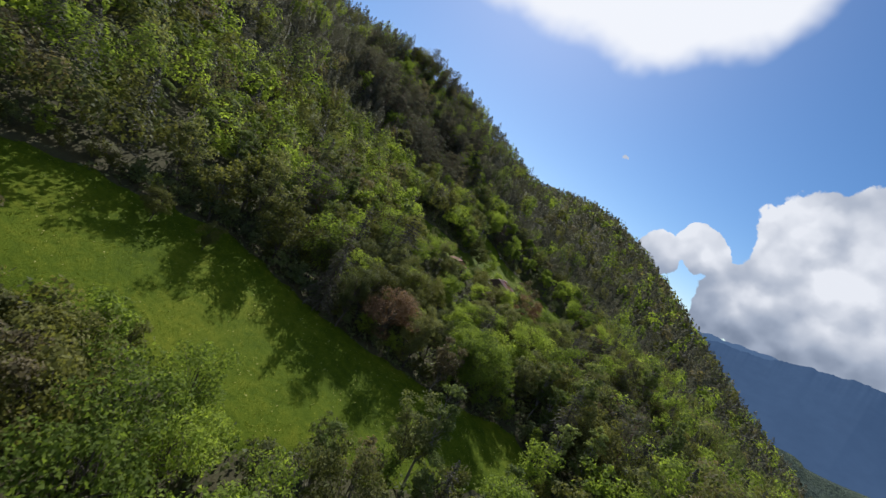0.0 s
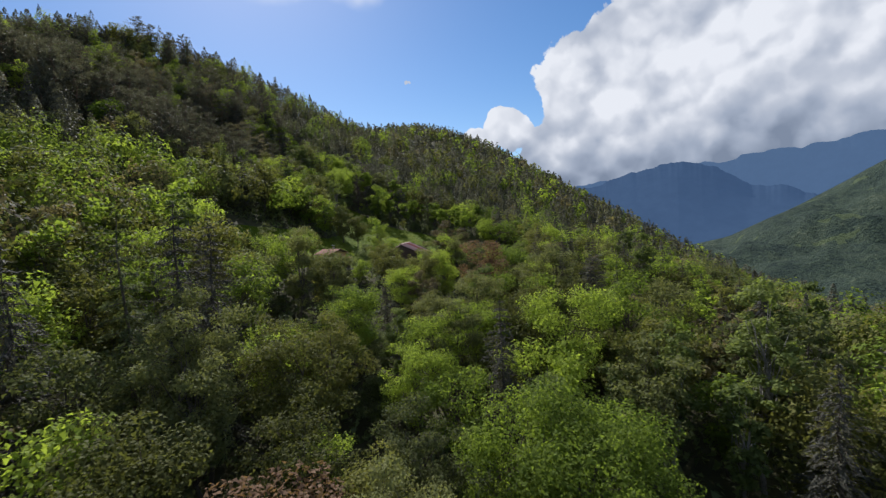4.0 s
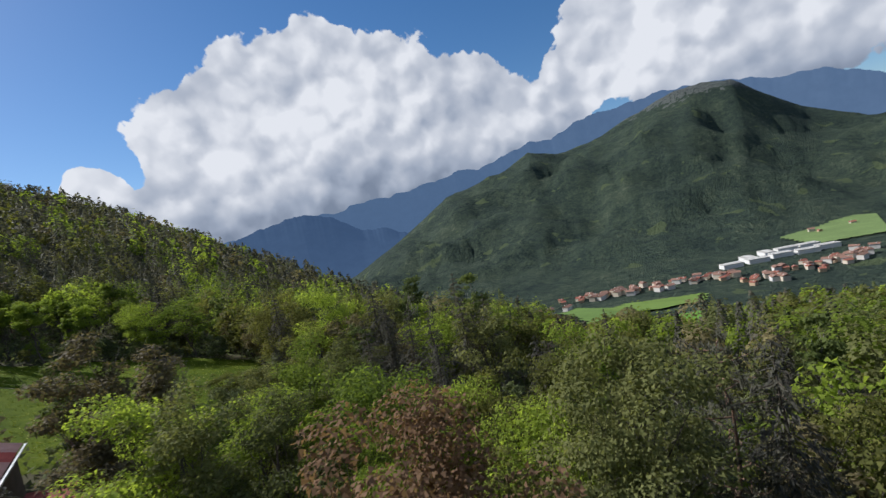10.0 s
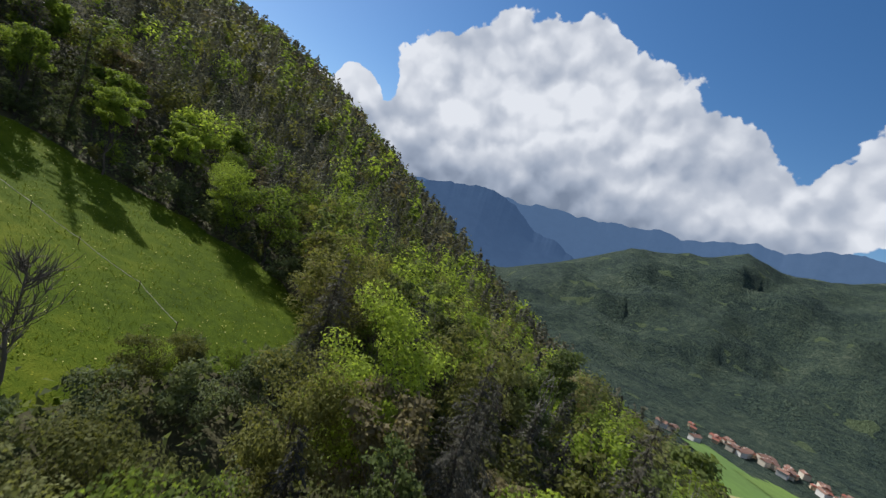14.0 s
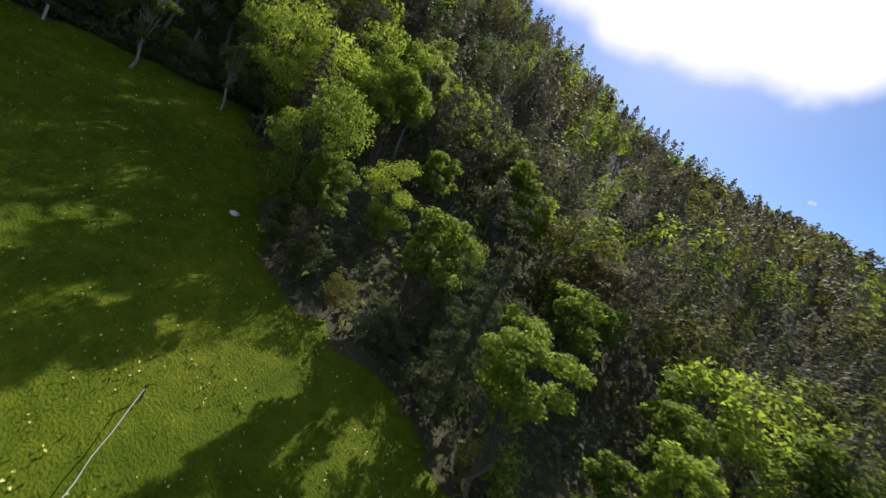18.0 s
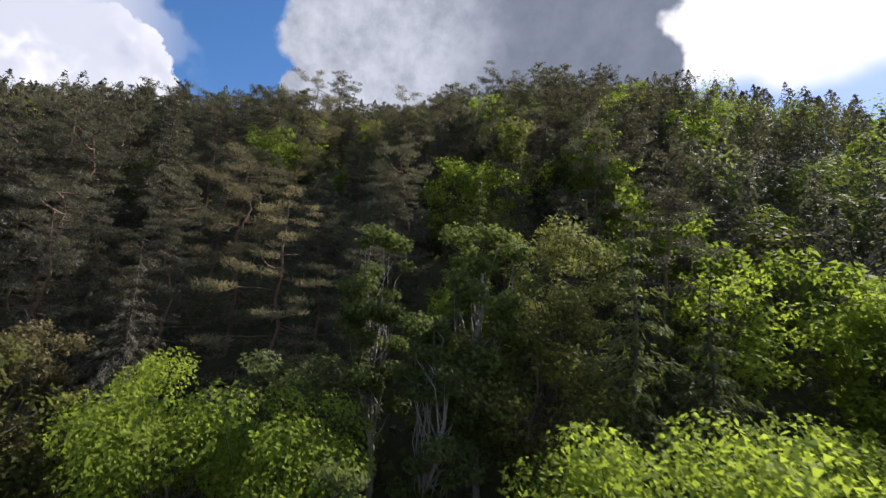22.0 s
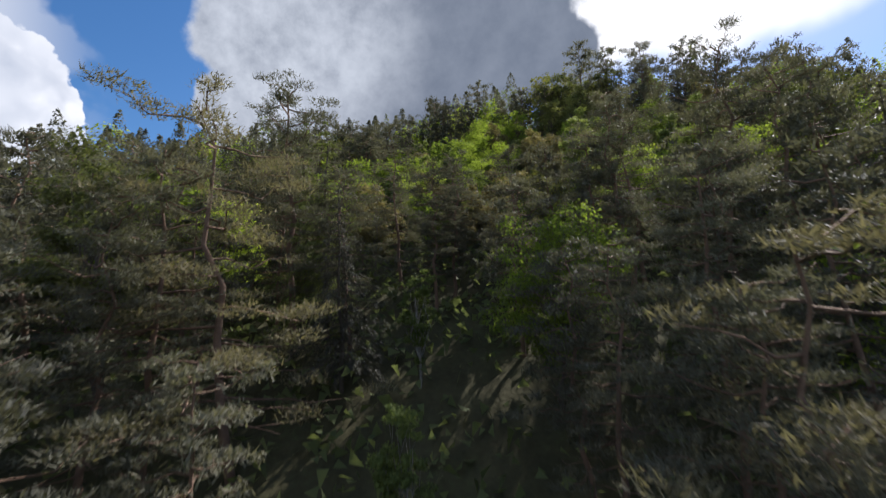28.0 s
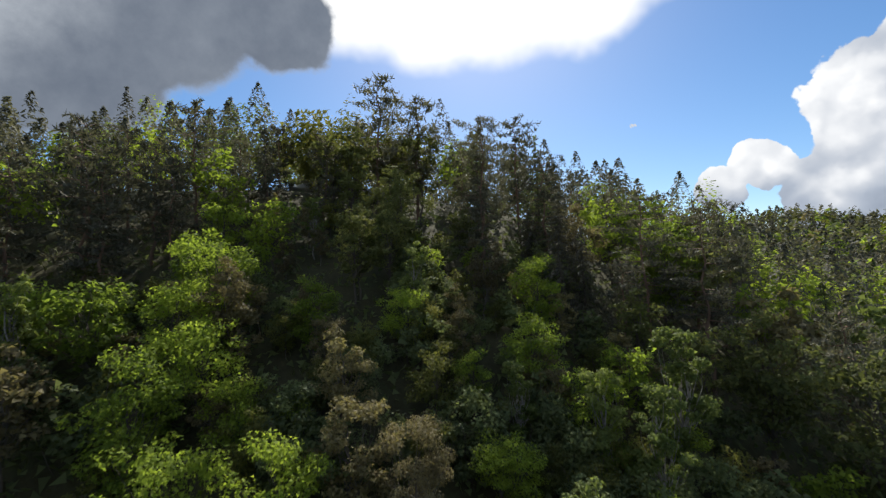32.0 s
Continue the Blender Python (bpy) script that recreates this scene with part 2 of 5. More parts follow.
LEAF = {
    "maple": leaf_material("maple_leaf", (0.1, 0.15, 0.02), (0.19, 0.27, 0.03), (0.31, 0.41, 0.05), 0.58),
    "ash": leaf_material("ash_leaf", (0.1, 0.125, 0.035), (0.175, 0.205, 0.055), (0.275, 0.305, 0.09), 0.45),
    "olive": leaf_material("hornbeam_leaf", (0.085, 0.1, 0.022), (0.15, 0.17, 0.034), (0.25, 0.265, 0.055), 0.45),
    "birch": leaf_material("birch_leaf", (0.1, 0.14, 0.035), (0.17, 0.23, 0.055), (0.27, 0.34, 0.085), 0.5),
    "copper": leaf_material("copper_leaf", (0.1, 0.065, 0.032), (0.19, 0.125, 0.058), (0.3, 0.2, 0.09), 0.4),
    "bud": leaf_material("budding_leaf", (0.12, 0.105, 0.05), (0.21, 0.19, 0.08), (0.32, 0.3, 0.11), 0.4),
    "dark": leaf_material("understorey_leaf", (0.09, 0.12, 0.045), (0.15, 0.19, 0.065), (0.22, 0.28, 0.09), 0.45),
    "pine": leaf_material("pine_needle", (0.06, 0.064, 0.038), (0.104, 0.11, 0.064), (0.17, 0.175, 0.1), 0.3, 0.65),
    # brighter copy of the pine needles, with sunlight put into the colour
    "sunlitpine": leaf_material("sunlit_pine_needle", (0.11, 0.106, 0.055), (0.19, 0.18, 0.09), (0.3, 0.28, 0.14), 0.35, 0.65),
    "spruce": leaf_material("spruce_needle", (0.05, 0.054, 0.035), (0.08, 0.083, 0.05), (0.125, 0.125, 0.07), 0.25, 0.6),
    "brownspruce": leaf_material("dry_spruce_needle", (0.075, 0.062, 0.036), (0.125, 0.1, 0.052), (0.19, 0.145, 0.07), 0.25, 0.7),
    "larch": leaf_material("larch_needle", (0.09, 0.12, 0.04), (0.15, 0.19, 0.055), (0.23, 0.28, 0.08), 0.4),
    "blossom": leaf_material("blossom_leaf", (0.17, 0.18, 0.11), (0.3, 0.3, 0.2), (0.5, 0.5, 0.42), 0.35),
}
BARK = surface("grey_bark", ((0.25, (0.04, 0.032, 0.025)), (0.7, (0.12, 0.1, 0.08))), 4, 30, 0.9, 0.5, 0.02)
PINE_BARK = surface("pine_bark", ((0.25, (0.1, 0.06, 0.042)), (0.7, (0.2, 0.13, 0.09))), 3, 26, 0.9, 0.6, 0.03)
BIRCH_BARK = surface("pale_bark", ((0.3, (0.09, 0.08, 0.07)), (0.65, (0.3, 0.28, 0.25))), 6, 20, 0.7, 0.3, 0.01)
TWIG = surface("grey_twig", ((0.25, (0.08, 0.07, 0.06)), (0.7, (0.18, 0.155, 0.13))), 4, 30, 0.85, 0.3, 0.01)

# ---------------------------------------------------------------- the lie of the land
# heights of the hill on a 70 m grid, smoothed between
HILL = np.array((
    (95, 106, 109, 96, 78, 72, 78, 81, 75, 64),
    (46, 64, 80, 86, 82, 76, 79, 76, 67, 54),
    (4, 19, 36, 55, 68, 85, 91, 71, 60, 50),
    (-27, -15, -4, 5, 16, 59, 89, 68, 57, 56),
    (-46, -35, -29, -19, -10, -1, 36, 46, 63, 72),
    (-63, -51, -40, -25, -20, -18, 13, 36, 57, 77),
    (-81, -69, -56, -49, -47, -39, -17, 9, 18, 46),
    (-98, -88, -76, -70, -69, -67, -54, -39, -28, -7),
    (-114, -105, -96, -90, -96, -101, -98, -87, -74, -60),
    (-128, -119, -112, -111, -122, -135, -139, -133, -123, -112),
))
# rises and dips that fit the skyline to the camera's view: x, y, radius, height
BUMPS = ((-114, 197, 25, -8.0), (-137, 224, 26, -5.9), (-112, 264, 28, 0.9), (-20, 112, 16, 3.9), (-30, 140, 20, 1.8), (-55, 150, 24, 2.8), (-66, 205, 22, 4.0), (-90, 180, 20, 4.0), (-176, 180, 22, -9.0), (-175, 130, 30, -8.0))
X0, Y0, CELL = -300.0, -130.0, 70.0
MEADOW_LOW = ((-58, 30), (-52, 40), (-44, 50), (-39, 56), (-33, 56.5), (-25, 58), (-17, 60), (-10, 62), (0, 66), (8, 70.5), (12.5, 65), (11, 58), (3, 51), (-8, 40), (-17, 33.5),
              (-26, 34), (-32, 30), (-38, 26), (-46, 18))
MEADOW_HIGH = ((-44, 116), (-43, 128), (-37, 135), (-30, 141), (-24, 142), (-22, 152), (-26, 165), (-35, 176), (-34, 184), (-28.5, 192), (-21, 192), (-14, 187), (-9, 187), (-2, 190),
               (5, 189), (15, 188.5), (24, 185.5), (29, 178), (28, 170), (25.5, 164), (23, 160), (15, 156), (9, 148), (3, 146), (-6, 146), (-12, 140), (-15, 131), (-16, 121),
               (-22, 116.5), (-30, 113), (-38, 112))


def spline(t):
    return np.stack([(1 - t) ** 3, 3 * t ** 3 - 6 * t ** 2 + 4, -3 * t ** 3 + 3 * t ** 2 + 3 * t + 1, t ** 3], -1) / 6


def smooth(v, lo, hi):
    t = np.clip((v - lo) / (hi - lo), 0, 1)
    return t * t * (3 - 2 * t)


def waves(x, y, seed, size, octaves=4):
    """Smooth pseudo-random relief made of turned sine waves, about -1 to 1."""
    rng = np.random.default_rng(seed)
    out, amp = 0.0, 0.5
    for o in range(octaves):
        for _ in range(3):
            a, p = rng.uniform(0, 2 * np.pi, 2)
            k = 2 * np.pi / size * rng.uniform(0.7, 1.3)
            out = out + amp / 1.7 * np.sin(k * (x * np.cos(a) + y * np.sin(a)) + p + 1.3 * np.sin(k * 0.6 * (y * np.cos(a) - x * np.sin(a)) + p))
        size, amp = size / 2.1, amp * 0.55
    return out


def hill(x, y):
    gx = np.clip((x - X0) / CELL, 1, 7.999)
    gy = np.clip((y - Y0) / CELL, 1, 7.999)
    i, j = np.floor(gx).astype(int), np.floor(gy).astype(int)
    bx, by = spline(gx - i), spline(gy - j)
    return sum(bx[..., a] * by[..., b] * HILL[i - 1 + a, j - 1 + b] for a in range(4) for b in range(4))


def height(x, y):
    """Ground height: the near hill, the valley floor and the mountain across it."""
    x, y = np.asarray(x, float), np.asarray(y, float)
    dx, dy = x, y - 130.0
    r, az = np.hypot(dx, dy), np.degrees(np.arctan2(dx, dy))
    near = hill(x, y) + 38 * np.exp(-((x - 40) ** 2 / 130 ** 2 + (y - 580) ** 2 / 120 ** 2))
    for bx, by, br, ba in BUMPS:
        near = near + ba * np.exp(-((x - bx) ** 2 + (y - by) ** 2) / br ** 2)
    side = smooth(az, 8, 36) * (1 - smooth(az, 150, 178))
    far = 80 * (1 - side) - 197 * side
    crest_el = np.interp(az, (30, 39, 45, 53, 59, 63, 66, 70, 78, 82, 85, 87, 90, 95, 110, 140), (-6, -3.6, -0.6, 3.8, 4.8, 6.6, 5.7, 6.0, 8.5, 8.7, 8.4, 6.4, 4.0, 1.4, 1, 0))
    rc = np.interp(az, (30, 45, 63, 82, 100, 140), (2000, 2300, 2700, 3300, 3200, 3200))
    rb = np.interp(az, (30, 45, 60, 80, 95, 140), (900, 1000, 1120, 1250, 1500, 1700))
    s = np.clip((r - rb) / (rc - rb), 0, 1)
    up = (rc * np.tan(np.radians(crest_el)) + 197) * (0.35 * s + 0.65 * smooth(s, 0, 1.0))
    gully = (waves(x, y, 5, 900, 5) * 62 + waves(x, y, 6, 300, 3) * 24) * np.sin(np.pi * s) ** 0.7 * (s > 0)
    after = -0.06 * np.clip(r - rc, 0, None)
    far = far + side * np.where(r > rb, up + gully + after, 0)
    w = smooth(r, 430 - 200 * side, 900)
    return near * (1 - w) + far * w


def inside(x, y, poly):
    x, y = np.asarray(x, float), np.asarray(y, float)
    odd = np.zeros(x.shape, bool)
    for (ax, ay), (bx, by) in zip(poly, poly[1:] + poly[:1]):
        odd ^= ((ay > y) != (by > y)) & (x < (bx - ax) * (y - ay) / (by - ay + 1e-9) + ax)
    return odd


def edge_distance(x, y, poly, closed=True):
    best = np.full(np.shape(x), 1e9)
    for (ax, ay), (bx, by) in zip(poly, poly[1:] + (poly[:1] if closed else ())):
        ux, uy = bx - ax, by - ay
        t = np.clip(((x - ax) * ux + (y - ay) * uy) / (ux * ux + uy * uy + 1e-9), 0, 1)
        best = np.minimum(best, np.hypot(x - ax - t * ux, y - ay - t * uy))
    return best


def land_material(name, forest):
    m, nt, p = start_material(name)
    a, b, c = noise_at(nt, 0.005, 5.0, 0.6), noise_at(nt, 0.03, 5.0, 0.65), noise_at(nt, 0.12, 4.0, 0.75)
    f = maths(nt, "ADD", maths(nt, "MULTIPLY", a, 0.3), maths(nt, "ADD", maths(nt, "MULTIPLY", b, 0.35), maths(nt, "MULTIPLY", c, 0.35)))
    col = ramp(nt, f, forest)
    # clearings, and bare rock high up
    open_land = maths(nt, "GREATER_THAN", noise_at(nt, 0.011, 2.0), 0.66)
    col = mixc(nt, maths(nt, "MULTIPLY", open_land, 0.75), col, (0.1, 0.13, 0.06))
    tc = nt.nodes.new("ShaderNodeTexCoord")
    sep = nt.nodes.new("ShaderNodeSeparateXYZ")
    nt.links.new(tc.outputs["Object"], sep.inputs[0])
    high = maths(nt, "MULTIPLY_ADD", b, 260.0, sep.outputs[2])
    rock = maths(nt, "MULTIPLY", maths(nt, "GREATER_THAN", high, 520.0), maths(nt, "GREATER_THAN", c, 0.45))
    col = mixc(nt, maths(nt, "MULTIPLY", rock, 0.7), col, (0.16, 0.165, 0.165))
    nt.links.new(col, p.inputs["Base Color"])
    p.inputs["Roughness"].default_value, p.inputs["Specular IOR Level"].default_value = 0.95, 0.1
    bp = node(nt, "ShaderNodeBump", Strength=1.0, Distance=20.0)
    nt.links.new(maths(nt, "ADD", b, c), bp.inputs["Height"])
    nt.links.new(bp.outputs[0], p.inputs["Normal"])
    return m


# the bluish tint puts the far slopes' haze into the forest colour
FLOOR = land_material("hazed_forest_land", ((0.36, (0.018, 0.031, 0.028)), (0.46, (0.036, 0.055, 0.043)), (0.55, (0.06, 0.084, 0.056)), (0.66, (0.12, 0.14, 0.09))))
SOIL = surface("forest_floor_soil", ((0.25, (0.04, 0.036, 0.02)), (0.55, (0.07, 0.066, 0.034)), (0.75, (0.085, 0.105, 0.042))), 0.35, 4.0, 0.95, 0.5, 0.15, 0.0, 0.1)


def build_ground():
    na, nr = 560, 180
    rad = np.concatenate([[0.0], 3.0 * (4950 / 3.0) ** (np.arange(nr) / (nr - 1))])
    th = np.arange(na) * 2 * np.pi / na
    R, T = np.meshgrid(rad[1:], th, indexing="ij")
    x, y = R * np.sin(T), 130 + R * np.cos(T)
    v = np.concatenate([[[0, 130, float(height(0.0, 130.0))]], np.stack([x, y, height(x, y)], -1).reshape(-1, 3)])
    i, j = np.meshgrid(np.arange(nr - 1), np.arange(na), indexing="ij")
    j2 = (j + 1) % na
    q = 1 + np.stack([i * na + j, (i + 1) * na + j, (i + 1) * na + j2, i * na + j2], -1).reshape(-1, 4)[:, ::-1]
    t = np.stack([np.zeros(na, int), 1 + np.arange(na), 1 + (np.arange(na) + 1) % na], -1)[:, ::-1]
    rq = np.repeat(rad[1:-1], na)
    idx = np.concatenate([np.where(rq < 330, 1, 0), np.ones(na, int)])
    ob = new("ground", mesh_from("ground", v, [q, t], [FLOOR, SOIL], idx, smooth=True))
    tagged(ob, "wooded hillside falling to a broad green valley", "ground", kind="structure")

# ---------------------------------------------------------------- meshes from arrays
def mesh_from(name, verts, faces, mats, mat_index=None, smooth=False):
    """verts (n,3); faces: list of (k,3) or (k,4) arrays."""
    me = bpy.data.meshes.new(name)
    loops = np.concatenate([f.ravel() for f in faces]).astype(np.int32)
    sizes = np.concatenate([np.full(len(f), f.shape[1]) for f in faces]).astype(np.int32)
    starts = np.concatenate([[0], np.cumsum(sizes)[:-1]]).astype(np.int32)
    me.vertices.add(len(verts))
    me.vertices.foreach_set("co", np.asarray(verts, np.float32).ravel())
    me.loops.add(len(loops))
    me.loops.foreach_set("vertex_index", loops)
    me.polygons.add(len(sizes))
    me.polygons.foreach_set("loop_start", starts)
    me.polygons.foreach_set("use_smooth", np.full(len(sizes), smooth))
    for m in mats:
        me.materials.append(m)
    if mat_index is not None:
        me.polygons.foreach_set("material_index", np.asarray(mat_index, np.int32))
    me.update(calc_edges=True)
    me.validate()
    return me


class Wood:
    """Tapered limbs gathered into one mesh."""

    def __init__(self):
        self.v, self.f, self.n = [], [], 0

    def limb(self, pts, radii, sides=5):
        pts = np.asarray(pts, float)
        k = len(pts)
        d = np.gradient(pts, axis=0)
        d /= np.linalg.norm(d, axis=1)[:, None] + 1e-9
        ref = np.array([1.0, 0.13, 0.07]) if abs(d[0, 2]) > 0.7 else np.array([0.0, 0.1, 1.0])
        a = np.cross(d, ref)
        a /= np.linalg.norm(a, axis=1)[:, None] + 1e-9
        b = np.cross(d, a)
        th = np.arange(sides) * 2 * np.pi / sides
        ring = a[:, None, :] * np.cos(th)[None, :, None] + b[:, None, :] * np.sin(th)[None, :, None]
        v = pts[:, None, :] + ring * np.asarray(radii)[:, None, None]
        i, j = np.meshgrid(np.arange(k - 1), np.arange(sides), indexing="ij")
        j2 = (j + 1) % sides
        f = np.stack([i * sides + j, i * sides + j2, (i + 1) * sides + j2, (i + 1) * sides + j], -1).reshape(-1, 4)
        self.v.append(v.reshape(-1, 3))
        self.f.append(f + self.n)
        self.n += k * sides

    def mesh(self, name, mat):
        return mesh_from(name, np.concatenate(self.v), [np.concatenate(self.f)], [mat], smooth=True)

    def split(self, mat, stems=1):
        """The stem, and the branches that grow from it."""
        out = []
        for nm, lo, hi in (("trunk", 0, stems), ("branching", stems, len(self.v))):
            base = sum(len(v) for v in self.v[:lo])
            out.append(mesh_from(nm, np.concatenate(self.v[lo:hi]), [np.concatenate(self.f[lo:hi]) - base], [mat], smooth=True))
        return out


def sprays(rng, pos, up, length, width, droop=0.25, along=None, loose=0.5):
    """Small pointed leaf sprays at pos, roughly square to up, or pointing along."""
    n = len(pos)
    up = up + rng.normal(0, loose, (n, 3))
    r = rng.normal(0, 1, (n, 3)) if along is None else along + rng.normal(0, 0.45, (n, 3))
    b = np.cross(up, r)
    b /= np.linalg.norm(b, axis=1)[:, None] + 1e-9
    a = np.cross(b, up)
    a /= np.linalg.norm(a, axis=1)[:, None] + 1e-9
    s = rng.uniform(0.6, 1.4, n)[:, None]
    a, b = a * s * length / 2, b * s * width / 2
    a[:, 2] -= (length * droop * 0.5 * s)[:, 0]
    v = np.stack([pos - a + b, pos - a - b, pos + a], 1).reshape(-1, 3)
    return v, np.arange(3 * n).reshape(-1, 3)


def ball(rng, n):
    d = rng.normal(0, 1, (n, 3))
    return d / (np.linalg.norm(d, axis=1)[:, None] + 1e-9)


def bent(rng, a, b, k=5, wob=0.06, sag=0.0):
    a, b = np.asarray(a, float), np.asarray(b, float)
    t = np.linspace(0, 1, k)[:, None]
    p = a + (b - a) * t
    L = np.linalg.norm(b - a)
    w = rng.normal(0, wob * L, (k, 3))
    w[0] = w[-1] = 0
    p += w
    p[:, 2] += sag * L * 4 * t[:, 0] * (1 - t[:, 0])
    return p


def broadleaf(seed, h, spread, leaf, count, size, bark, base=0.28, clumps=26, stems=1, flat=1.0, airy=0.0, twiggy=0, limbs=1.0):
    """A deciduous tree: stems, limbs, and a crown of leaf clumps with gaps."""
    rng = np.random.default_rng(seed)
    clumps = int(clumps * 1.5)
    w = Wood()
    cz, rz = h * (base + (1 - base) * 0.5), h * (1 - base) * 0.52 * flat
    cen = []
    while len(cen) < clumps:
        d = ball(rng, 1)[0]
        rr = rng.uniform(0.35, 0.92)
        p = np.array([d[0] * spread * rr, d[1] * spread * rr, cz + d[2] * rz * rr])
        if p[2] < h * base * 0.8:
            continue
        # narrow towards the foot of the crown
        k = np.clip((p[2] - h * base * 0.7) / (h * 0.3), 0.35, 1)
        p[:2] *= k
        cen.append(p)
    cen = np.array(cen)
    r0 = h * 0.0125 / math.sqrt(stems)
    boles = []
    for s in range(stems):
        off = rng.normal(0, 0.25 if stems > 1 else 0.02, 2)
        boles.append(bent(rng, (off[0], off[1], -0.6), (off[0] * 5, off[1] * 5, h * 0.72), 7, 0.025))
        w.limb(boles[-1], np.linspace(r0, r0 * 0.3, 7), 7)
    for s, tp in enumerate(boles):
        for c in cen[s::stems]:
            if rng.random() > limbs:
                continue
            i = rng.uniform(0.35, 0.9)
            q = tp[int(i * 6)]
            if q[2] > c[2]:
                q = tp[max(1, int(i * 3))]
            w.limb(bent(rng, q, c, 4, 0.05, 0.05), np.linspace(r0 * 0.26, r0 * 0.06, 4), 3)
            for _ in range(twiggy):
                w.limb(bent(rng, c, c + ball(rng, 1)[0] * h * 0.1 + np.array([0, 0, h * 0.04]), 3, 0.08), [r0 * 0.1, r0 * 0.06, r0 * 0.03], 3)
    rad = rng.uniform(0.6, 1.15, len(cen)) * spread * 0.3
    per = rng.multinomial(count, rad ** 2 / np.sum(rad ** 2))
    P, U = [], []
    for c, r, n in zip(cen, rad, per):
        d = ball(rng, n)
        d[:, 2] = d[:, 2] * 0.85 + 0.12
        rr = r * (0.35 + 0.65 * rng.random(n) ** (0.5 + airy))
        P.append(c + d * rr[:, None] * np.array([1.1, 1.1, 0.8]))
        U.append(d * 0.6 + np.array([0, 0, 0.7]))
    v, f = sprays(rng, np.concatenate(P), np.concatenate(U), size, size * 0.85)
    return (*w.split(bark), mesh_from("crown", v, [f], [leaf]))


def conifer(seed, h, spread, leaf, count, size, bark, bare=0.12, droop=0.35, layers=22, taper=0.9, ragged=0.25):
    """Spruce or larch: a straight stem, whorls of drooping branches hung with needles."""
    rng = np.random.default_rng(seed)
    w = Wood()
    r0 = h * 0.013
    w.limb(bent(rng, (0, 0, -0.6), (0, 0, h), 8, 0.006), np.linspace(r0, 0.015, 8), 7)
    P, U, D = [], [], []
    zs = np.linspace(h * bare, h * 0.985, layers)
    tips = []
    for z in zs:
        t = (z - h * bare) / (h * (1 - bare))
        L = spread * (1 - t) ** taper + 0.12
        for a in rng.uniform(0, 2 * np.pi) + np.arange(5) * 2 * np.pi / 5 + rng.normal(0, 0.2, 5):
            l = L * rng.uniform(1 - ragged * 1.6, 1 + ragged)
            tip = np.array([math.cos(a) * l, math.sin(a) * l, z - l * droop * (0.35 + 0.65 * (1 - t))])
            tips.append((np.array([0, 0, z]), tip, l))
            if l > 0.5:
                w.limb(bent(rng, (0, 0, z), tip, 2, 0.02), [r0 * 0.2, r0 * 0.04], 3)
    ls = np.array([t[2] for t in tips])
    per = rng.multinomial(count, ls ** 1.3 / np.sum(ls ** 1.3))
    for (a, b, l), n in zip(tips, per):
        s = rng.random(n) ** 0.7
        side = rng.normal(0, 0.13, (n, 3)) * l * (1.1 - s)[:, None]
        p = a + (b - a) * s[:, None] + side
        p[:, 2] += 0.06 * l * 4 * s * (1 - s) - np.abs(rng.normal(0, 0.07, n)) * l
        P.append(p)
        U.append(np.tile([0, 0, 1.0], (n, 1)))
        D.append(np.tile((b - a) / (l + 1e-6), (n, 1)) + side / (0.13 * l + 1e-6) * 0.5)
    v, f = sprays(rng, np.concatenate(P), np.concatenate(U), size * 1.1, size * 0.3, 0.45, np.concatenate(D))
    return (*w.split(bark), mesh_from("crown", v, [f], [leaf]))


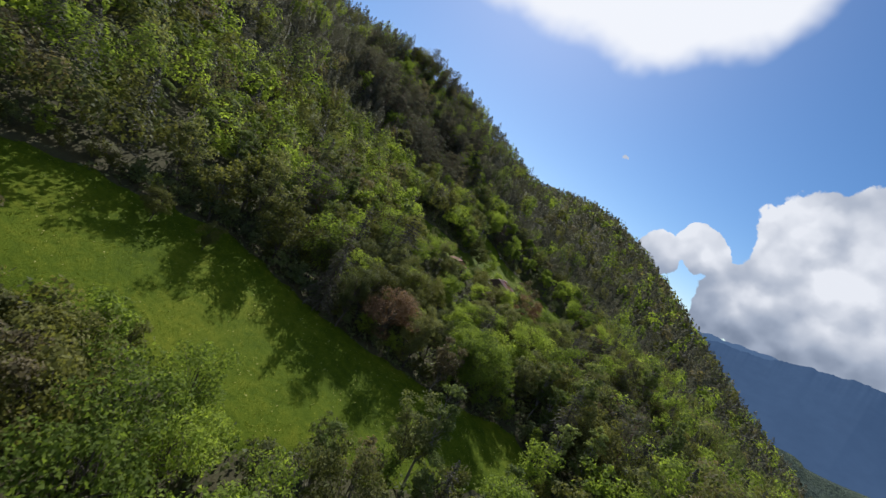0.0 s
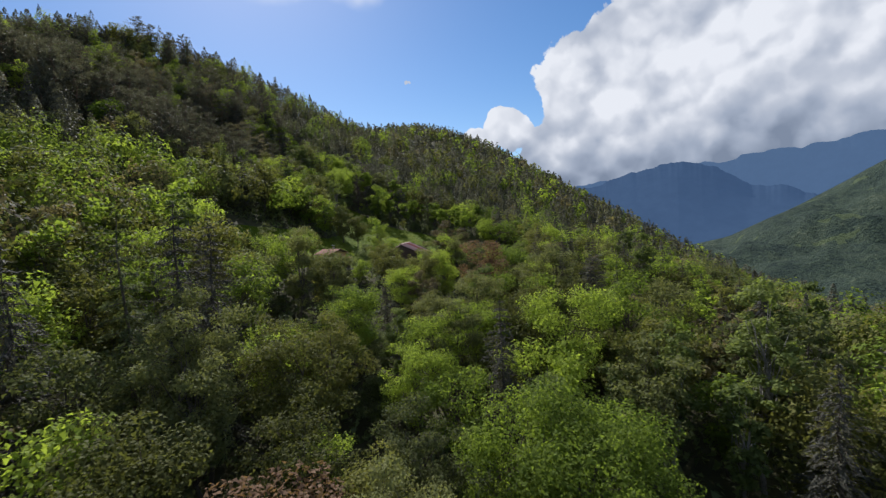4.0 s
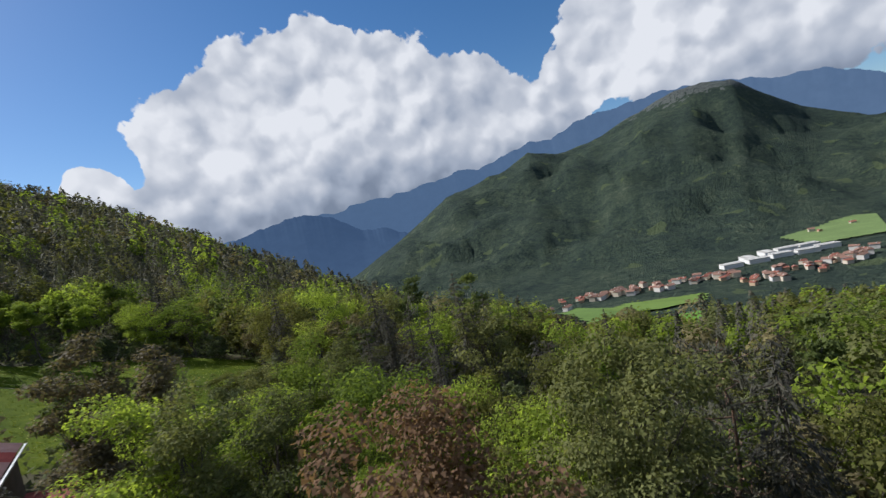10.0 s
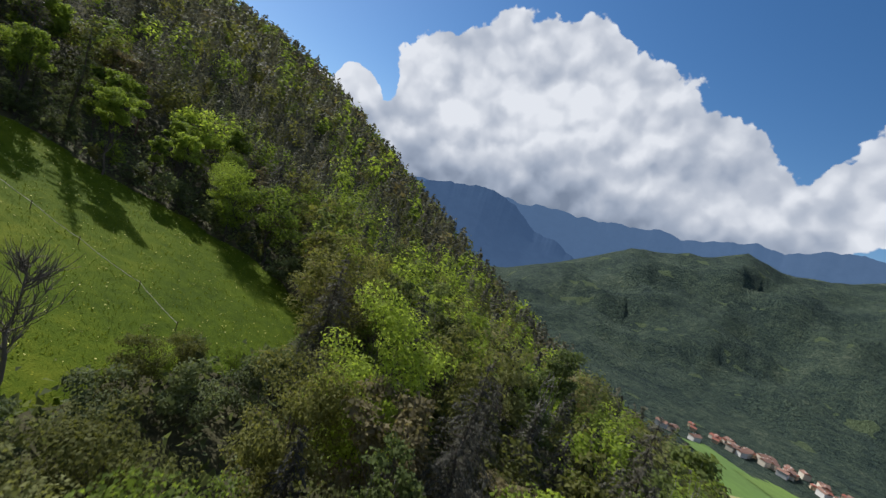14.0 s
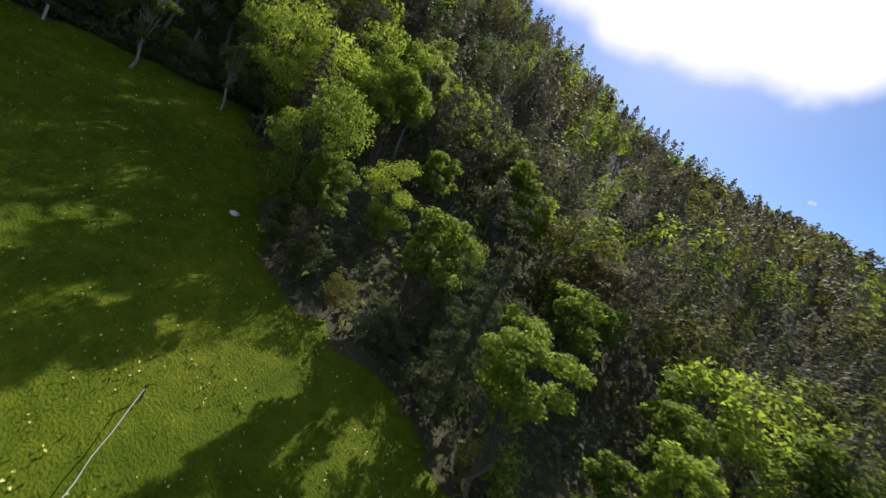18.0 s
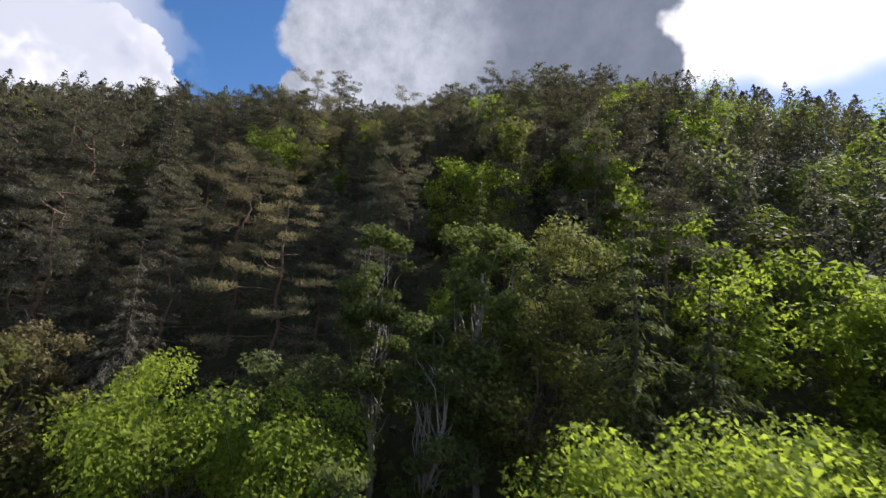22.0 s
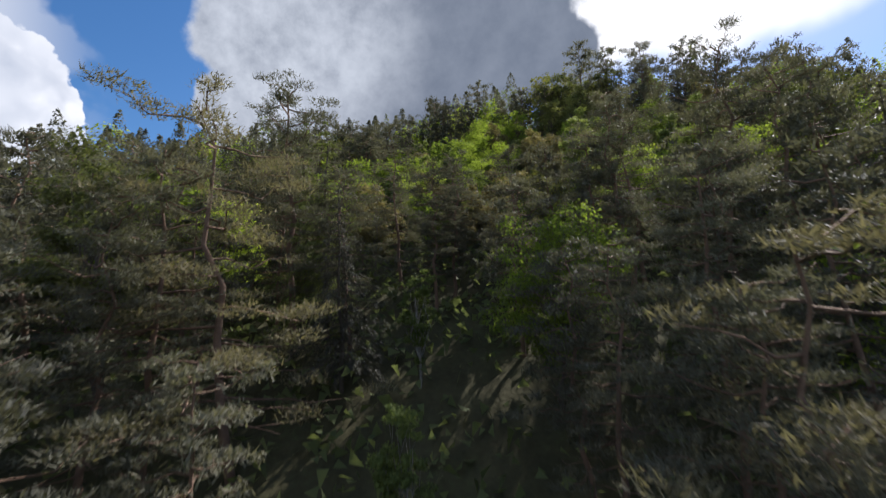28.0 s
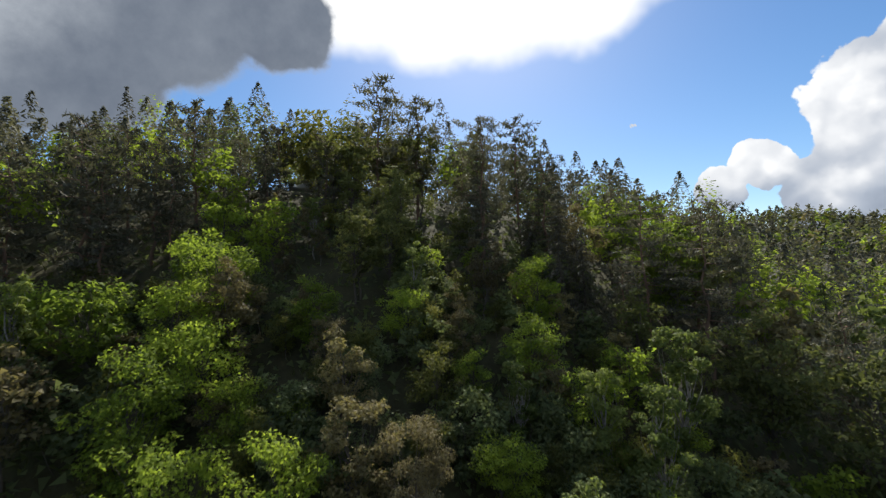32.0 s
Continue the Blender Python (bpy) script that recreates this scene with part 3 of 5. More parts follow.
def scots_pine(seed, h, spread, leaf, count, size, bark, bare=0.26, limbs=32, lean=0.03):
    """Pine: a tall stem, dead stubs below, and flat, uneven plates of needles on long limbs."""
    rng = np.random.default_rng(seed)
    w = Wood()
    r0 = h * 0.014
    tp = bent(rng, (0, 0, -0.6), (rng.normal(0, lean) * h, rng.normal(0, lean) * h, h * 0.98), 9, 0.012)
    w.limb(tp, np.linspace(r0, 0.025, 9), 7)

    def stem(z):
        return np.array([np.interp(z, tp[:, 2], tp[:, k]) for k in range(3)])

    for _ in range(16):
        z = rng.uniform(h * 0.12, h * (bare + 0.22))
        a = rng.uniform(0, 2 * np.pi)
        l = rng.uniform(0.5, 0.75 * spread)
        s = stem(z)
        w.limb(bent(rng, s, s + np.array([math.cos(a) * l, math.sin(a) * l, -0.15 * l]), 4, 0.08), [0.035, 0.025, 0.018, 0.008], 3)
    P, U, D, tips = [], [], [], []
    for i in range(limbs):
        t = (i + rng.random()) / limbs
        z = h * (bare + (1 - bare) * t)
        a = i * 2.4 + rng.normal(0, 0.3)
        l = spread * (1.0 - 0.5 * t ** 2.4) * rng.uniform(0.55, 1.15)
        s = stem(z * 0.99)
        tip = s + np.array([math.cos(a) * l, math.sin(a) * l, l * (rng.uniform(-0.22, 0.05) + 0.35 * t)])
        lp = bent(rng, s, tip, 5, 0.05, -0.05)
        w.limb(lp, np.linspace(r0 * 0.3, r0 * 0.06, 5), 3)
        for u in (0.45, 0.65, 0.85, 1.0):
            q = np.array([np.interp(u, np.linspace(0, 1, 5), lp[:, k]) for k in range(3)])
            tips.append((q + rng.normal(0, 0.12, 3) * l, (0.18 + 0.135 * l) * (1.1 if u < 1 else 0.9)))
    tips.append((tp[-1] - np.array([0, 0, 0.25]), 0.6))
    rs = np.array([t[1] for t in tips])
    per = rng.multinomial(count, rs ** 2 / np.sum(rs ** 2))
    for (c, r), n in zip(tips, per):
        d = ball(rng, n) * rng.random(n)[:, None] ** 0.45
        p = c + d * r * np.array([1.25, 1.25, 0.38])
        P.append(p)
        U.append(np.tile([0, 0, 0.7], (n, 1)) + d * 0.3)
        D.append(d + np.array([0, 0, 0.35]))
    v, f = sprays(rng, np.concatenate(P), np.concatenate(U), size * 1.15, size * 0.25, -0.35, np.concatenate(D))
    return (*w.split(bark), mesh_from("crown", v, [f], [leaf]))


def bare_tree(seed, h, spread, bark):
    """A leafless tree: two orders of fine upright twigs."""
    rng = np.random.default_rng(seed)
    w, t = Wood(), Wood()
    r0 = h * 0.018
    tp = bent(rng, (0, 0, -0.5), (0, 0, h * 0.8), 7, 0.02)
    w.limb(tp, np.linspace(r0, r0 * 0.2, 7), 6)
    for i in range(26):
        z = h * rng.uniform(0.12, 0.78)
        a = i * 2.4
        s = np.array([0, 0, z])
        e = s + np.array([math.cos(a) * spread, math.sin(a) * spread, h * 0.38]) * rng.uniform(0.45, 0.9) * (1.1 - z / h)
        lp = bent(rng, s, e, 5, 0.05, -0.05)
        w.limb(lp, np.linspace(r0 * 0.3, r0 * 0.08, 5), 4)
        for _ in range(16):
            q = lp[rng.integers(1, 5)]
            g = q + (e - s) * rng.uniform(0.15, 0.45) + ball(rng, 1)[0] * h * 0.06 + np.array([0, 0, h * 0.04])
            t.limb(bent(rng, q, g, 3, 0.05), [0.02, 0.014, 0.007], 3)
    return (*w.split(bark), t.mesh("twigs", bark))

# no trees grow round the buildings; those in LOW are shortened for the camera's view: x, y, radius
BUILT = ((-19.5, 113.2, 4.2), (-7.5, 136, 6.0), (-16.6, 113.6, 2.6))
LOW = ((-15.5, 106, 4), (-18, 108.5, 2.5), (-9, 127, 5), (6, 134, 6), (14, 142, 6), (4, 142, 7), (12, 148, 7), (34, 117, 10), (30, 108, 7), (43, 112, 9), (38, 126, 6))
# shorter growth on the upper slope
SHORT = ((-97, 222, 17), (-87, 225, 13), (-83, 233, 10), (-105, 236, 13), (-92, 243, 10), (-112, 224, 9))

# ---------------------------------------------------------------- putting trees on the land
build_ground()
FLIGHT = ((0, -10), (-9, 40), (-10, 80), (-5, 103), (9, 118), (17, 138), (16, 157), (5, 174), (-15, 180), (-43, 180), (-62, 189), (-76, 197), (-86, 212), (-92, 228))
FLIGHT_Z = (0, -2, -2, -1, -1, 5, 4.3, 6, 16, 30, 43, 55, 68, 70)
# the camera's path: crowns are shrunk to stay out of it
AIR = np.concatenate([np.linspace((*a, za), (*b, zb), 16) for a, b, za, zb in zip(FLIGHT, FLIGHT[1:], FLIGHT_Z, FLIGHT_Z[1:])])


def fitting_scale(kind, x, y, z, s):
    """The tree's scale, reduced until its crown keeps clear of the camera's path; 0 if it never does."""
    h, r = KINDS[kind][1]["h"], KINDS[kind][1]["spread"]
    for k in (1.0, 0.88, 0.76, 0.64):
        hh = h * s * k
        dz = AIR[:, 2] - np.clip(AIR[:, 2], z + 0.25 * hh, z + hh)
        if np.min(np.sqrt((AIR[:, 0] - x) ** 2 + (AIR[:, 1] - y) ** 2 + dz ** 2)) > 0.85 * r * s * k + (6.2 if x < -44 else 4.8):
            return s * k
    return 0.0


# camera sight lines kept open by lowering trees: from its path (height, x, y) to open ground (x, y, height above it)
SIGHT_LINES = (
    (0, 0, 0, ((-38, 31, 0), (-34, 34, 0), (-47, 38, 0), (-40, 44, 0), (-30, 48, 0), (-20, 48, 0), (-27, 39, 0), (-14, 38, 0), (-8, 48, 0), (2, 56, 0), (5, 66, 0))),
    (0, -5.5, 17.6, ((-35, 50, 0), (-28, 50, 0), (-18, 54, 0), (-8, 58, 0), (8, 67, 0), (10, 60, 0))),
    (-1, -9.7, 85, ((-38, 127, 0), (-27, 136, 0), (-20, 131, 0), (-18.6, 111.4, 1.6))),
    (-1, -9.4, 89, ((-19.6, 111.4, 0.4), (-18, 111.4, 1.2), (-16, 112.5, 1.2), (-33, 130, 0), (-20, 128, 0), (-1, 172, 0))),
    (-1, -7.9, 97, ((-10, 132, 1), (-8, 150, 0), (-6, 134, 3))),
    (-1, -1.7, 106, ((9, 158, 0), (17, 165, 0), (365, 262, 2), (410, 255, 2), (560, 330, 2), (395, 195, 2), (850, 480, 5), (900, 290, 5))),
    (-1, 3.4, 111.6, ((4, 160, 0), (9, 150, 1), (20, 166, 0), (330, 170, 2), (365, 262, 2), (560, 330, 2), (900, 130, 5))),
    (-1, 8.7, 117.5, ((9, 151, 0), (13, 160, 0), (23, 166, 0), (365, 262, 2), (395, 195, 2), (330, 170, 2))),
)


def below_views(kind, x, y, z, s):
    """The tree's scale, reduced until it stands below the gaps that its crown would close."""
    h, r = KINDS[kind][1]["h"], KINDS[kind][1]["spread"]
    for ez, ex, ey, ends in SIGHT_LINES:
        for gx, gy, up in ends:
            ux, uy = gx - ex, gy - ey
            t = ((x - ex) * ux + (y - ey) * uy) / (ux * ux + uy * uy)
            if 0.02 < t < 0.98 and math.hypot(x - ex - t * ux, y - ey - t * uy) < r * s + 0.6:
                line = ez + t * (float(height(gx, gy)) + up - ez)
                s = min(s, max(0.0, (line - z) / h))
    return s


# kind: builder, sizes of three levels (leaf count, leaf size), label, category
KINDS = {
    "field_maple": (broadleaf, dict(h=9.5, spread=3.3, leaf=LEAF["maple"], bark=BARK, clumps=34, base=0.16), "fresh bright green broad-leaved maple in a hillside wood", "tree"),
    "ash_tree": (broadleaf, dict(h=11.0, spread=2.9, leaf=LEAF["ash"], bark=BARK, clumps=26, base=0.2, airy=0.3, twiggy=1), "grey-green ash with thin, newly opened leaves", "tree"),
    "hornbeam": (broadleaf, dict(h=9.0, spread=3.2, leaf=LEAF["olive"], bark=BARK, clumps=30, base=0.12), "olive green round-crowned hornbeam on the slope", "tree"),
    "young_maple": (broadleaf, dict(h=9.0, spread=2.1, leaf=LEAF["maple"], bark=BARK, clumps=20, base=0.4, airy=0.25), "slim young maple with a bare stem and a light green crown", "tree"),
    "birch": (broadleaf, dict(h=11.5, spread=2.0, leaf=LEAF["birch"], bark=BIRCH_BARK, clumps=28, base=0.16, airy=0.4), "slender pale-barked birch with small fresh leaves", "tree"),
    "copper_tree": (broadleaf, dict(h=8.5, spread=3.4, leaf=LEAF["copper"], bark=BARK, clumps=28, base=0.15), "rounded tree with reddish brown spring leaves", "tree"),
    "budding_tree": (broadleaf, dict(h=9.0, spread=2.6, leaf=LEAF["bud"], bark=TWIG, clumps=24, base=0.15, airy=0.5, twiggy=3), "half-bare tree with grey twigs and yellowish buds", "tree"),
    "hazel_bush": (broadleaf, dict(h=4.2, spread=2.3, leaf=LEAF["dark"], bark=BARK, clumps=14, base=0.05, stems=4), "dark green many-stemmed bush under the trees", "bush"),
    "pine_tree": (scots_pine, dict(h=11.5, spread=2.8, leaf=LEAF["pine"], bark=PINE_BARK), "grey-green pine with a reddish stem and flat boughs", "tree"),
    "old_pine": (scots_pine, dict(h=11.5, spread=4.2, leaf=LEAF["sunlitpine"], bark=PINE_BARK, bare=0.14, limbs=20, lean=0.07), "old pine with long level boughs and needles painted pale as if sunlit", "tree"),
    "spruce_tree": (conifer, dict(h=12.0, spread=2.9, taper=0.75, leaf=LEAF["spruce"], bark=BARK), "dark pointed spruce with drooping branches", "tree"),
    "dry_spruce": (conifer, dict(h=12.5, spread=2.3, leaf=LEAF["brownspruce"], bark=TWIG, bare=0.2, ragged=0.4), "brownish half-dry spruce", "tree"),
    "larch_tree": (conifer, dict(h=12.5, spread=2.3, leaf=LEAF["larch"], bark=BARK, droop=0.2, layers=18, ragged=0.4), "light green feathery larch", "tree"),
}
LEVELS = ((13000, 0.125), (4400, 0.2), (1400, 0.36))
CONIFER_LEVELS = ((15000, 0.15), (5400, 0.26), (1600, 0.5))
VARIANTS = 3
STOCK = {}


def stock(kind, level, variant):
    key = kind, level, variant
    if key not in STOCK:
        fn, kw, _, _ = KINDS[kind]
        count, size = (LEVELS if fn is broadleaf else CONIFER_LEVELS)[level]
        if kind == "hazel_bush":
            count, size = int(count * 0.55), size * 0.85
        seed = sum(map(ord, kind)) * 31 + variant * 7
        STOCK[key] = fn(seed=seed, count=count, size=size, **kw)
    return STOCK[key]


def plant(kind, x, y, level, variant, scale, turn, label="", tall=1.0, sink=0.0):
    fn, kw, text, cat = KINDS[kind]
    pieces = stock(kind, level, variant)
    top = new(kind)
    top.matrix_world = Matrix.LocRotScale((x, y, float(height(x, y)) - sink), Euler((0, 0, turn)), (scale, scale, scale * tall))
    tagged(top, label or text, cat, group=kind.replace("_", " ") + "s of the wood")
    for nm, me in zip(("trunk", "branching", "crown"), pieces):
        part = new(nm, me)
        part.parent = top
        if nm == "branching":
            tagged(part, kind="stuff")
    return top


# trees that stand out: kind, x, y, scale, stretch, label
SPECIMENS = (
    ("copper_tree", -15.6, 62.6, 1.4, 0.85, "rounded tree with copper brown leaves at the meadow's edge"),
    ("ash_tree", -9.3, 70.5, 0.85, 1.0, "pale young ash beside the copper-leaved tree"),
    ("hornbeam", -35.3, 61, 0.6, 1.0, "small bright bush-like tree at the wood's edge"),
    ("spruce_tree", -23.7, 84, 1.15, 1.0, "dark pointed spruce above the lighter crowns"),
    ("spruce_tree", -3, 78.5, 1.0, 1.0, "dark spruce among maples below the copper-leaved tree"),
    ("ash_tree", -29.2, 119.6, 0.5, 0.9, "small pale ash standing alone in the meadow"),
    ("hornbeam", -22.3, 118.6, 0.52, 1.05, "small round tree on the meadow by the cottage"),
    ("ash_tree", -25.4, 118.4, 0.42, 0.9, "small thin-leaved fruit tree on the meadow by the cottage"),
    ("field_maple", -17.2, 117, 0.33, 0.8, "small yellow-green tree behind the cottage"),
    ("field_maple", -22.2, 109.6, 0.68, 1.0, "bright green maple close beside the cottage"),
    ("hazel_bush", -16.6, 109.8, 0.55, 1.0, "dark green bush in front of the cottage"),
    ("hazel_bush", -18.6, 109.4, 0.5, 1.0, "dark green bush in front of the cottage"),
    ("hazel_bush", -20.6, 110.6, 0.55, 1.0, "dark green bush in front of the cottage"),
    ("hazel_bush", -15.2, 111.0, 0.5, 1.0, "low bush beside the woodshed"),
    ("hazel_bush", -14.6, 112.8, 0.6, 1.0, "low bush beside the woodshed"),
    ("hornbeam", -20.2, 107.8, 0.4, 1.0, "low green tree below the cottage"),
    ("field_maple", -17.4, 107.4, 0.38, 1.0, "low bright green tree below the cottage"),
    ("field_maple", -14.6, 108.6, 0.42, 1.0, "low bright green tree below the cottage"),
    ("hornbeam", -17.5, 141, 0.9, 1.0, "broad green tree in the group on the meadow"),
    ("field_maple", -13.3, 139.5, 0.85, 1.0, "broad light green tree in the group on the meadow"),
    ("hornbeam", -20.5, 144, 0.95, 1.0, "broad green tree in the group on the meadow"),
    ("field_maple", -10.5, 146, 0.5, 0.9, "low bright green tree behind the barn"),
    ("hazel_bush", -8.8, 130.4, 0.6, 1.0, "green bush in front of the barn"),
    ("hazel_bush", -6.6, 130.0, 0.62, 1.0, "green bush in front of the barn"),
    ("hornbeam", -4.6, 130.2, 0.4, 1.0, "low green tree in front of the barn"),
    ("budding_tree", -0.6, 129.5, 1.4, 0.92, "broad brownish tree in early leaf beside the barn"),
    ("hornbeam", 26.8, 162, 1.52, 1.0, "large spreading olive green tree at the meadow's corner"),
    ("hornbeam", 20.1, 144.4, 1.12, 0.98, "round olive green tree below the meadow"),
    ("hornbeam", 13.2, 139.5, 0.95, 0.9, "round green bush-like tree in front of the meadow"),
    ("field_maple", 15.8, 137, 0.85, 0.9, "low bright green maple in front of the meadow"),
    ("copper_tree", 1.6, 110.3, 1.3, 0.98, "tree with dull copper leaves among green crowns"),
    ("ash_tree", 7.4, 107.6, 0.98, 0.95, "pale grey-green ash with blossom among darker trees"),
    ("field_maple", 8.2, 119.6, 1.22, 0.96, "large fresh green maple in full leaf"),
    ("field_maple", 4.0, 123.0, 1.1, 0.9, "large fresh green maple near the barn"),
    ("spruce_tree", 22, 133, 1.0, 1.0, "dark spruce below the meadow"),
    ("spruce_tree", 26, 139, 1.1, 1.0, "dark spruce below the meadow"),
    ("spruce_tree", 19, 127, 0.95, 1.0, "dark spruce below the meadow"),
    ("field_maple", 18.5, 191.5, 0.95, 1.0, "rounded light green tree at the meadow's far edge"),
    ("field_maple", 19.5, 197, 1.0, 1.0, "rounded light green tree behind the meadow"),
    ("hornbeam", 25, 192, 0.8, 1.0, "round green tree at the meadow's far edge"),
    ("dry_spruce", -20.5, 192, 1.0, 1.0, "tall brownish spruce with a bare pale stem at the meadow's edge"),
    ("birch", -31, 184, 0.95, 1.0, "slim birch with a pale stem behind the hedge"),
    ("birch", -28, 190, 0.9, 1.0, "slim birch behind the hedge"),
    ("field_maple", -36, 180, 1.1, 1.0, "bright green maple at the wood's edge"),
    ("field_maple", -12, 196, 0.85, 1.0, "bright green maple at the wood's edge"),
    ("field_maple", -6, 198, 0.8, 1.05, "fresh green young maple at the wood's edge"),
    ("field_maple", 22, 58, 1.1, 1.0, "yellow-green maple in full light below the meadow"),
    ("field_maple", 29, 62, 1.05, 0.95, "yellow-green maple in full light below the meadow"),
    ("field_maple", 18, 51, 1.0, 0.95, "yellow-green maple in full light below the meadow"),
    ("field_maple", 31, 54, 1.1, 0.95, "yellow-green maple in full light below the meadow"),
    ("field_maple", 25, 67, 1.0, 1.0, "yellow-green maple in full light below the meadow"),
    ("birch", -48, 61, 0.95, 1.0, "pale slender birch in a group above the meadow"),
    ("birch", -45, 64, 0.9, 1.0, "pale slender birch in a group above the meadow"),
    ("birch", -52, 57, 1.0, 1.0, "pale slender birch in a group above the meadow"),
    ("birch", -41, 65, 0.9, 0.95, "pale slender birch in a group above the meadow"),
    ("birch", -55, 52, 0.95, 1.0, "pale slender birch in a group above the meadow"),
    ("birch", -50, 66, 1.0, 1.0, "pale slender birch in a group above the meadow"),
    ("hornbeam", -42, 45, 0.6, 0.95, "small spreading tree at the meadow's edge"),
    ("hornbeam", -37, 49, 0.5, 1.0, "small spreading tree at the meadow's edge"),
    ("pine_tree", -75.5, 185, 1.2, 1.0, "broad grey-green pine with bent dead lower limbs"),
    ("old_pine", -80.5, 192.5, 1.25, 1.0, "tall grey-green pine below the crest"),
    ("pine_tree", -72, 180, 1.15, 1.0, "dark weathered pine on the steep slope"),
    ("old_pine", -51, 182.5, 1.17, 1.0, "weathered pine with one long sunlit bough"),
    ("old_pine", -46.5, 184.8, 1.06, 1.0, "weathered pine with level boughs, painted pale as if sunlit"),
    ("old_pine", -65, 200, 1.05, 1.0, "yellow-green pine with many dead lower twigs"),
    ("pine_tree", -66, 200, 0.9, 1.0, "tall slim pine with a bare reddish stem"),
)


# groups of one kind in the mixed wood: x, y, radius, kind
PATCHES = (
    (-104, 221, 7, "field_maple"), (-97, 213, 6, "field_maple"), (-80, 237, 4.5, "field_maple"), (-87, 241, 4, "field_maple"), (-92, 237, 4, "field_maple"),
    (-37, 209, 7, "field_maple"), (-32, 213, 6, "field_maple"), (-40, 178, 5, "field_maple"), (-44, 175, 4, "field_maple"), (-65, 238, 6, "field_maple"),
    (-58, 240, 6, "field_maple"), (-42, 243, 7, "birch"), (-53, 198, 4, "field_maple"), (-92, 227, 5, "hornbeam"), (-89, 219, 5, "budding_tree"),
    (-98, 227, 5, "budding_tree"), (-84, 229, 5, "birch"), (-80, 243, 5, "ash_tree"), (-21, 209, 5, "birch"), (-12, 203, 7, "young_maple"), (-9, 213, 6, "young_maple"), (0, 197, 11, "young_maple"), (13, 194, 9, "young_maple"),
    (-16, 217, 5, "ash_tree"), (-35, 190, 4, "birch"), (-31, 199, 5, "larch_tree"), (-48, 188, 6, "pine_tree"), (-57, 188, 9, "pine_tree"), (-80, 203, 5, "pine_tree"),
    (-76, 210, 6, "pine_tree"), (-73, 217, 7, "pine_tree"), (-118, 262, 12, "hornbeam"), (-105, 245, 9, "ash_tree"), (-110, 232, 7, "field_maple"), (-19, 22, 11, "field_maple"), (-29, 20, 8, "hornbeam"), (-8, 24, 7, "field_maple"),
)


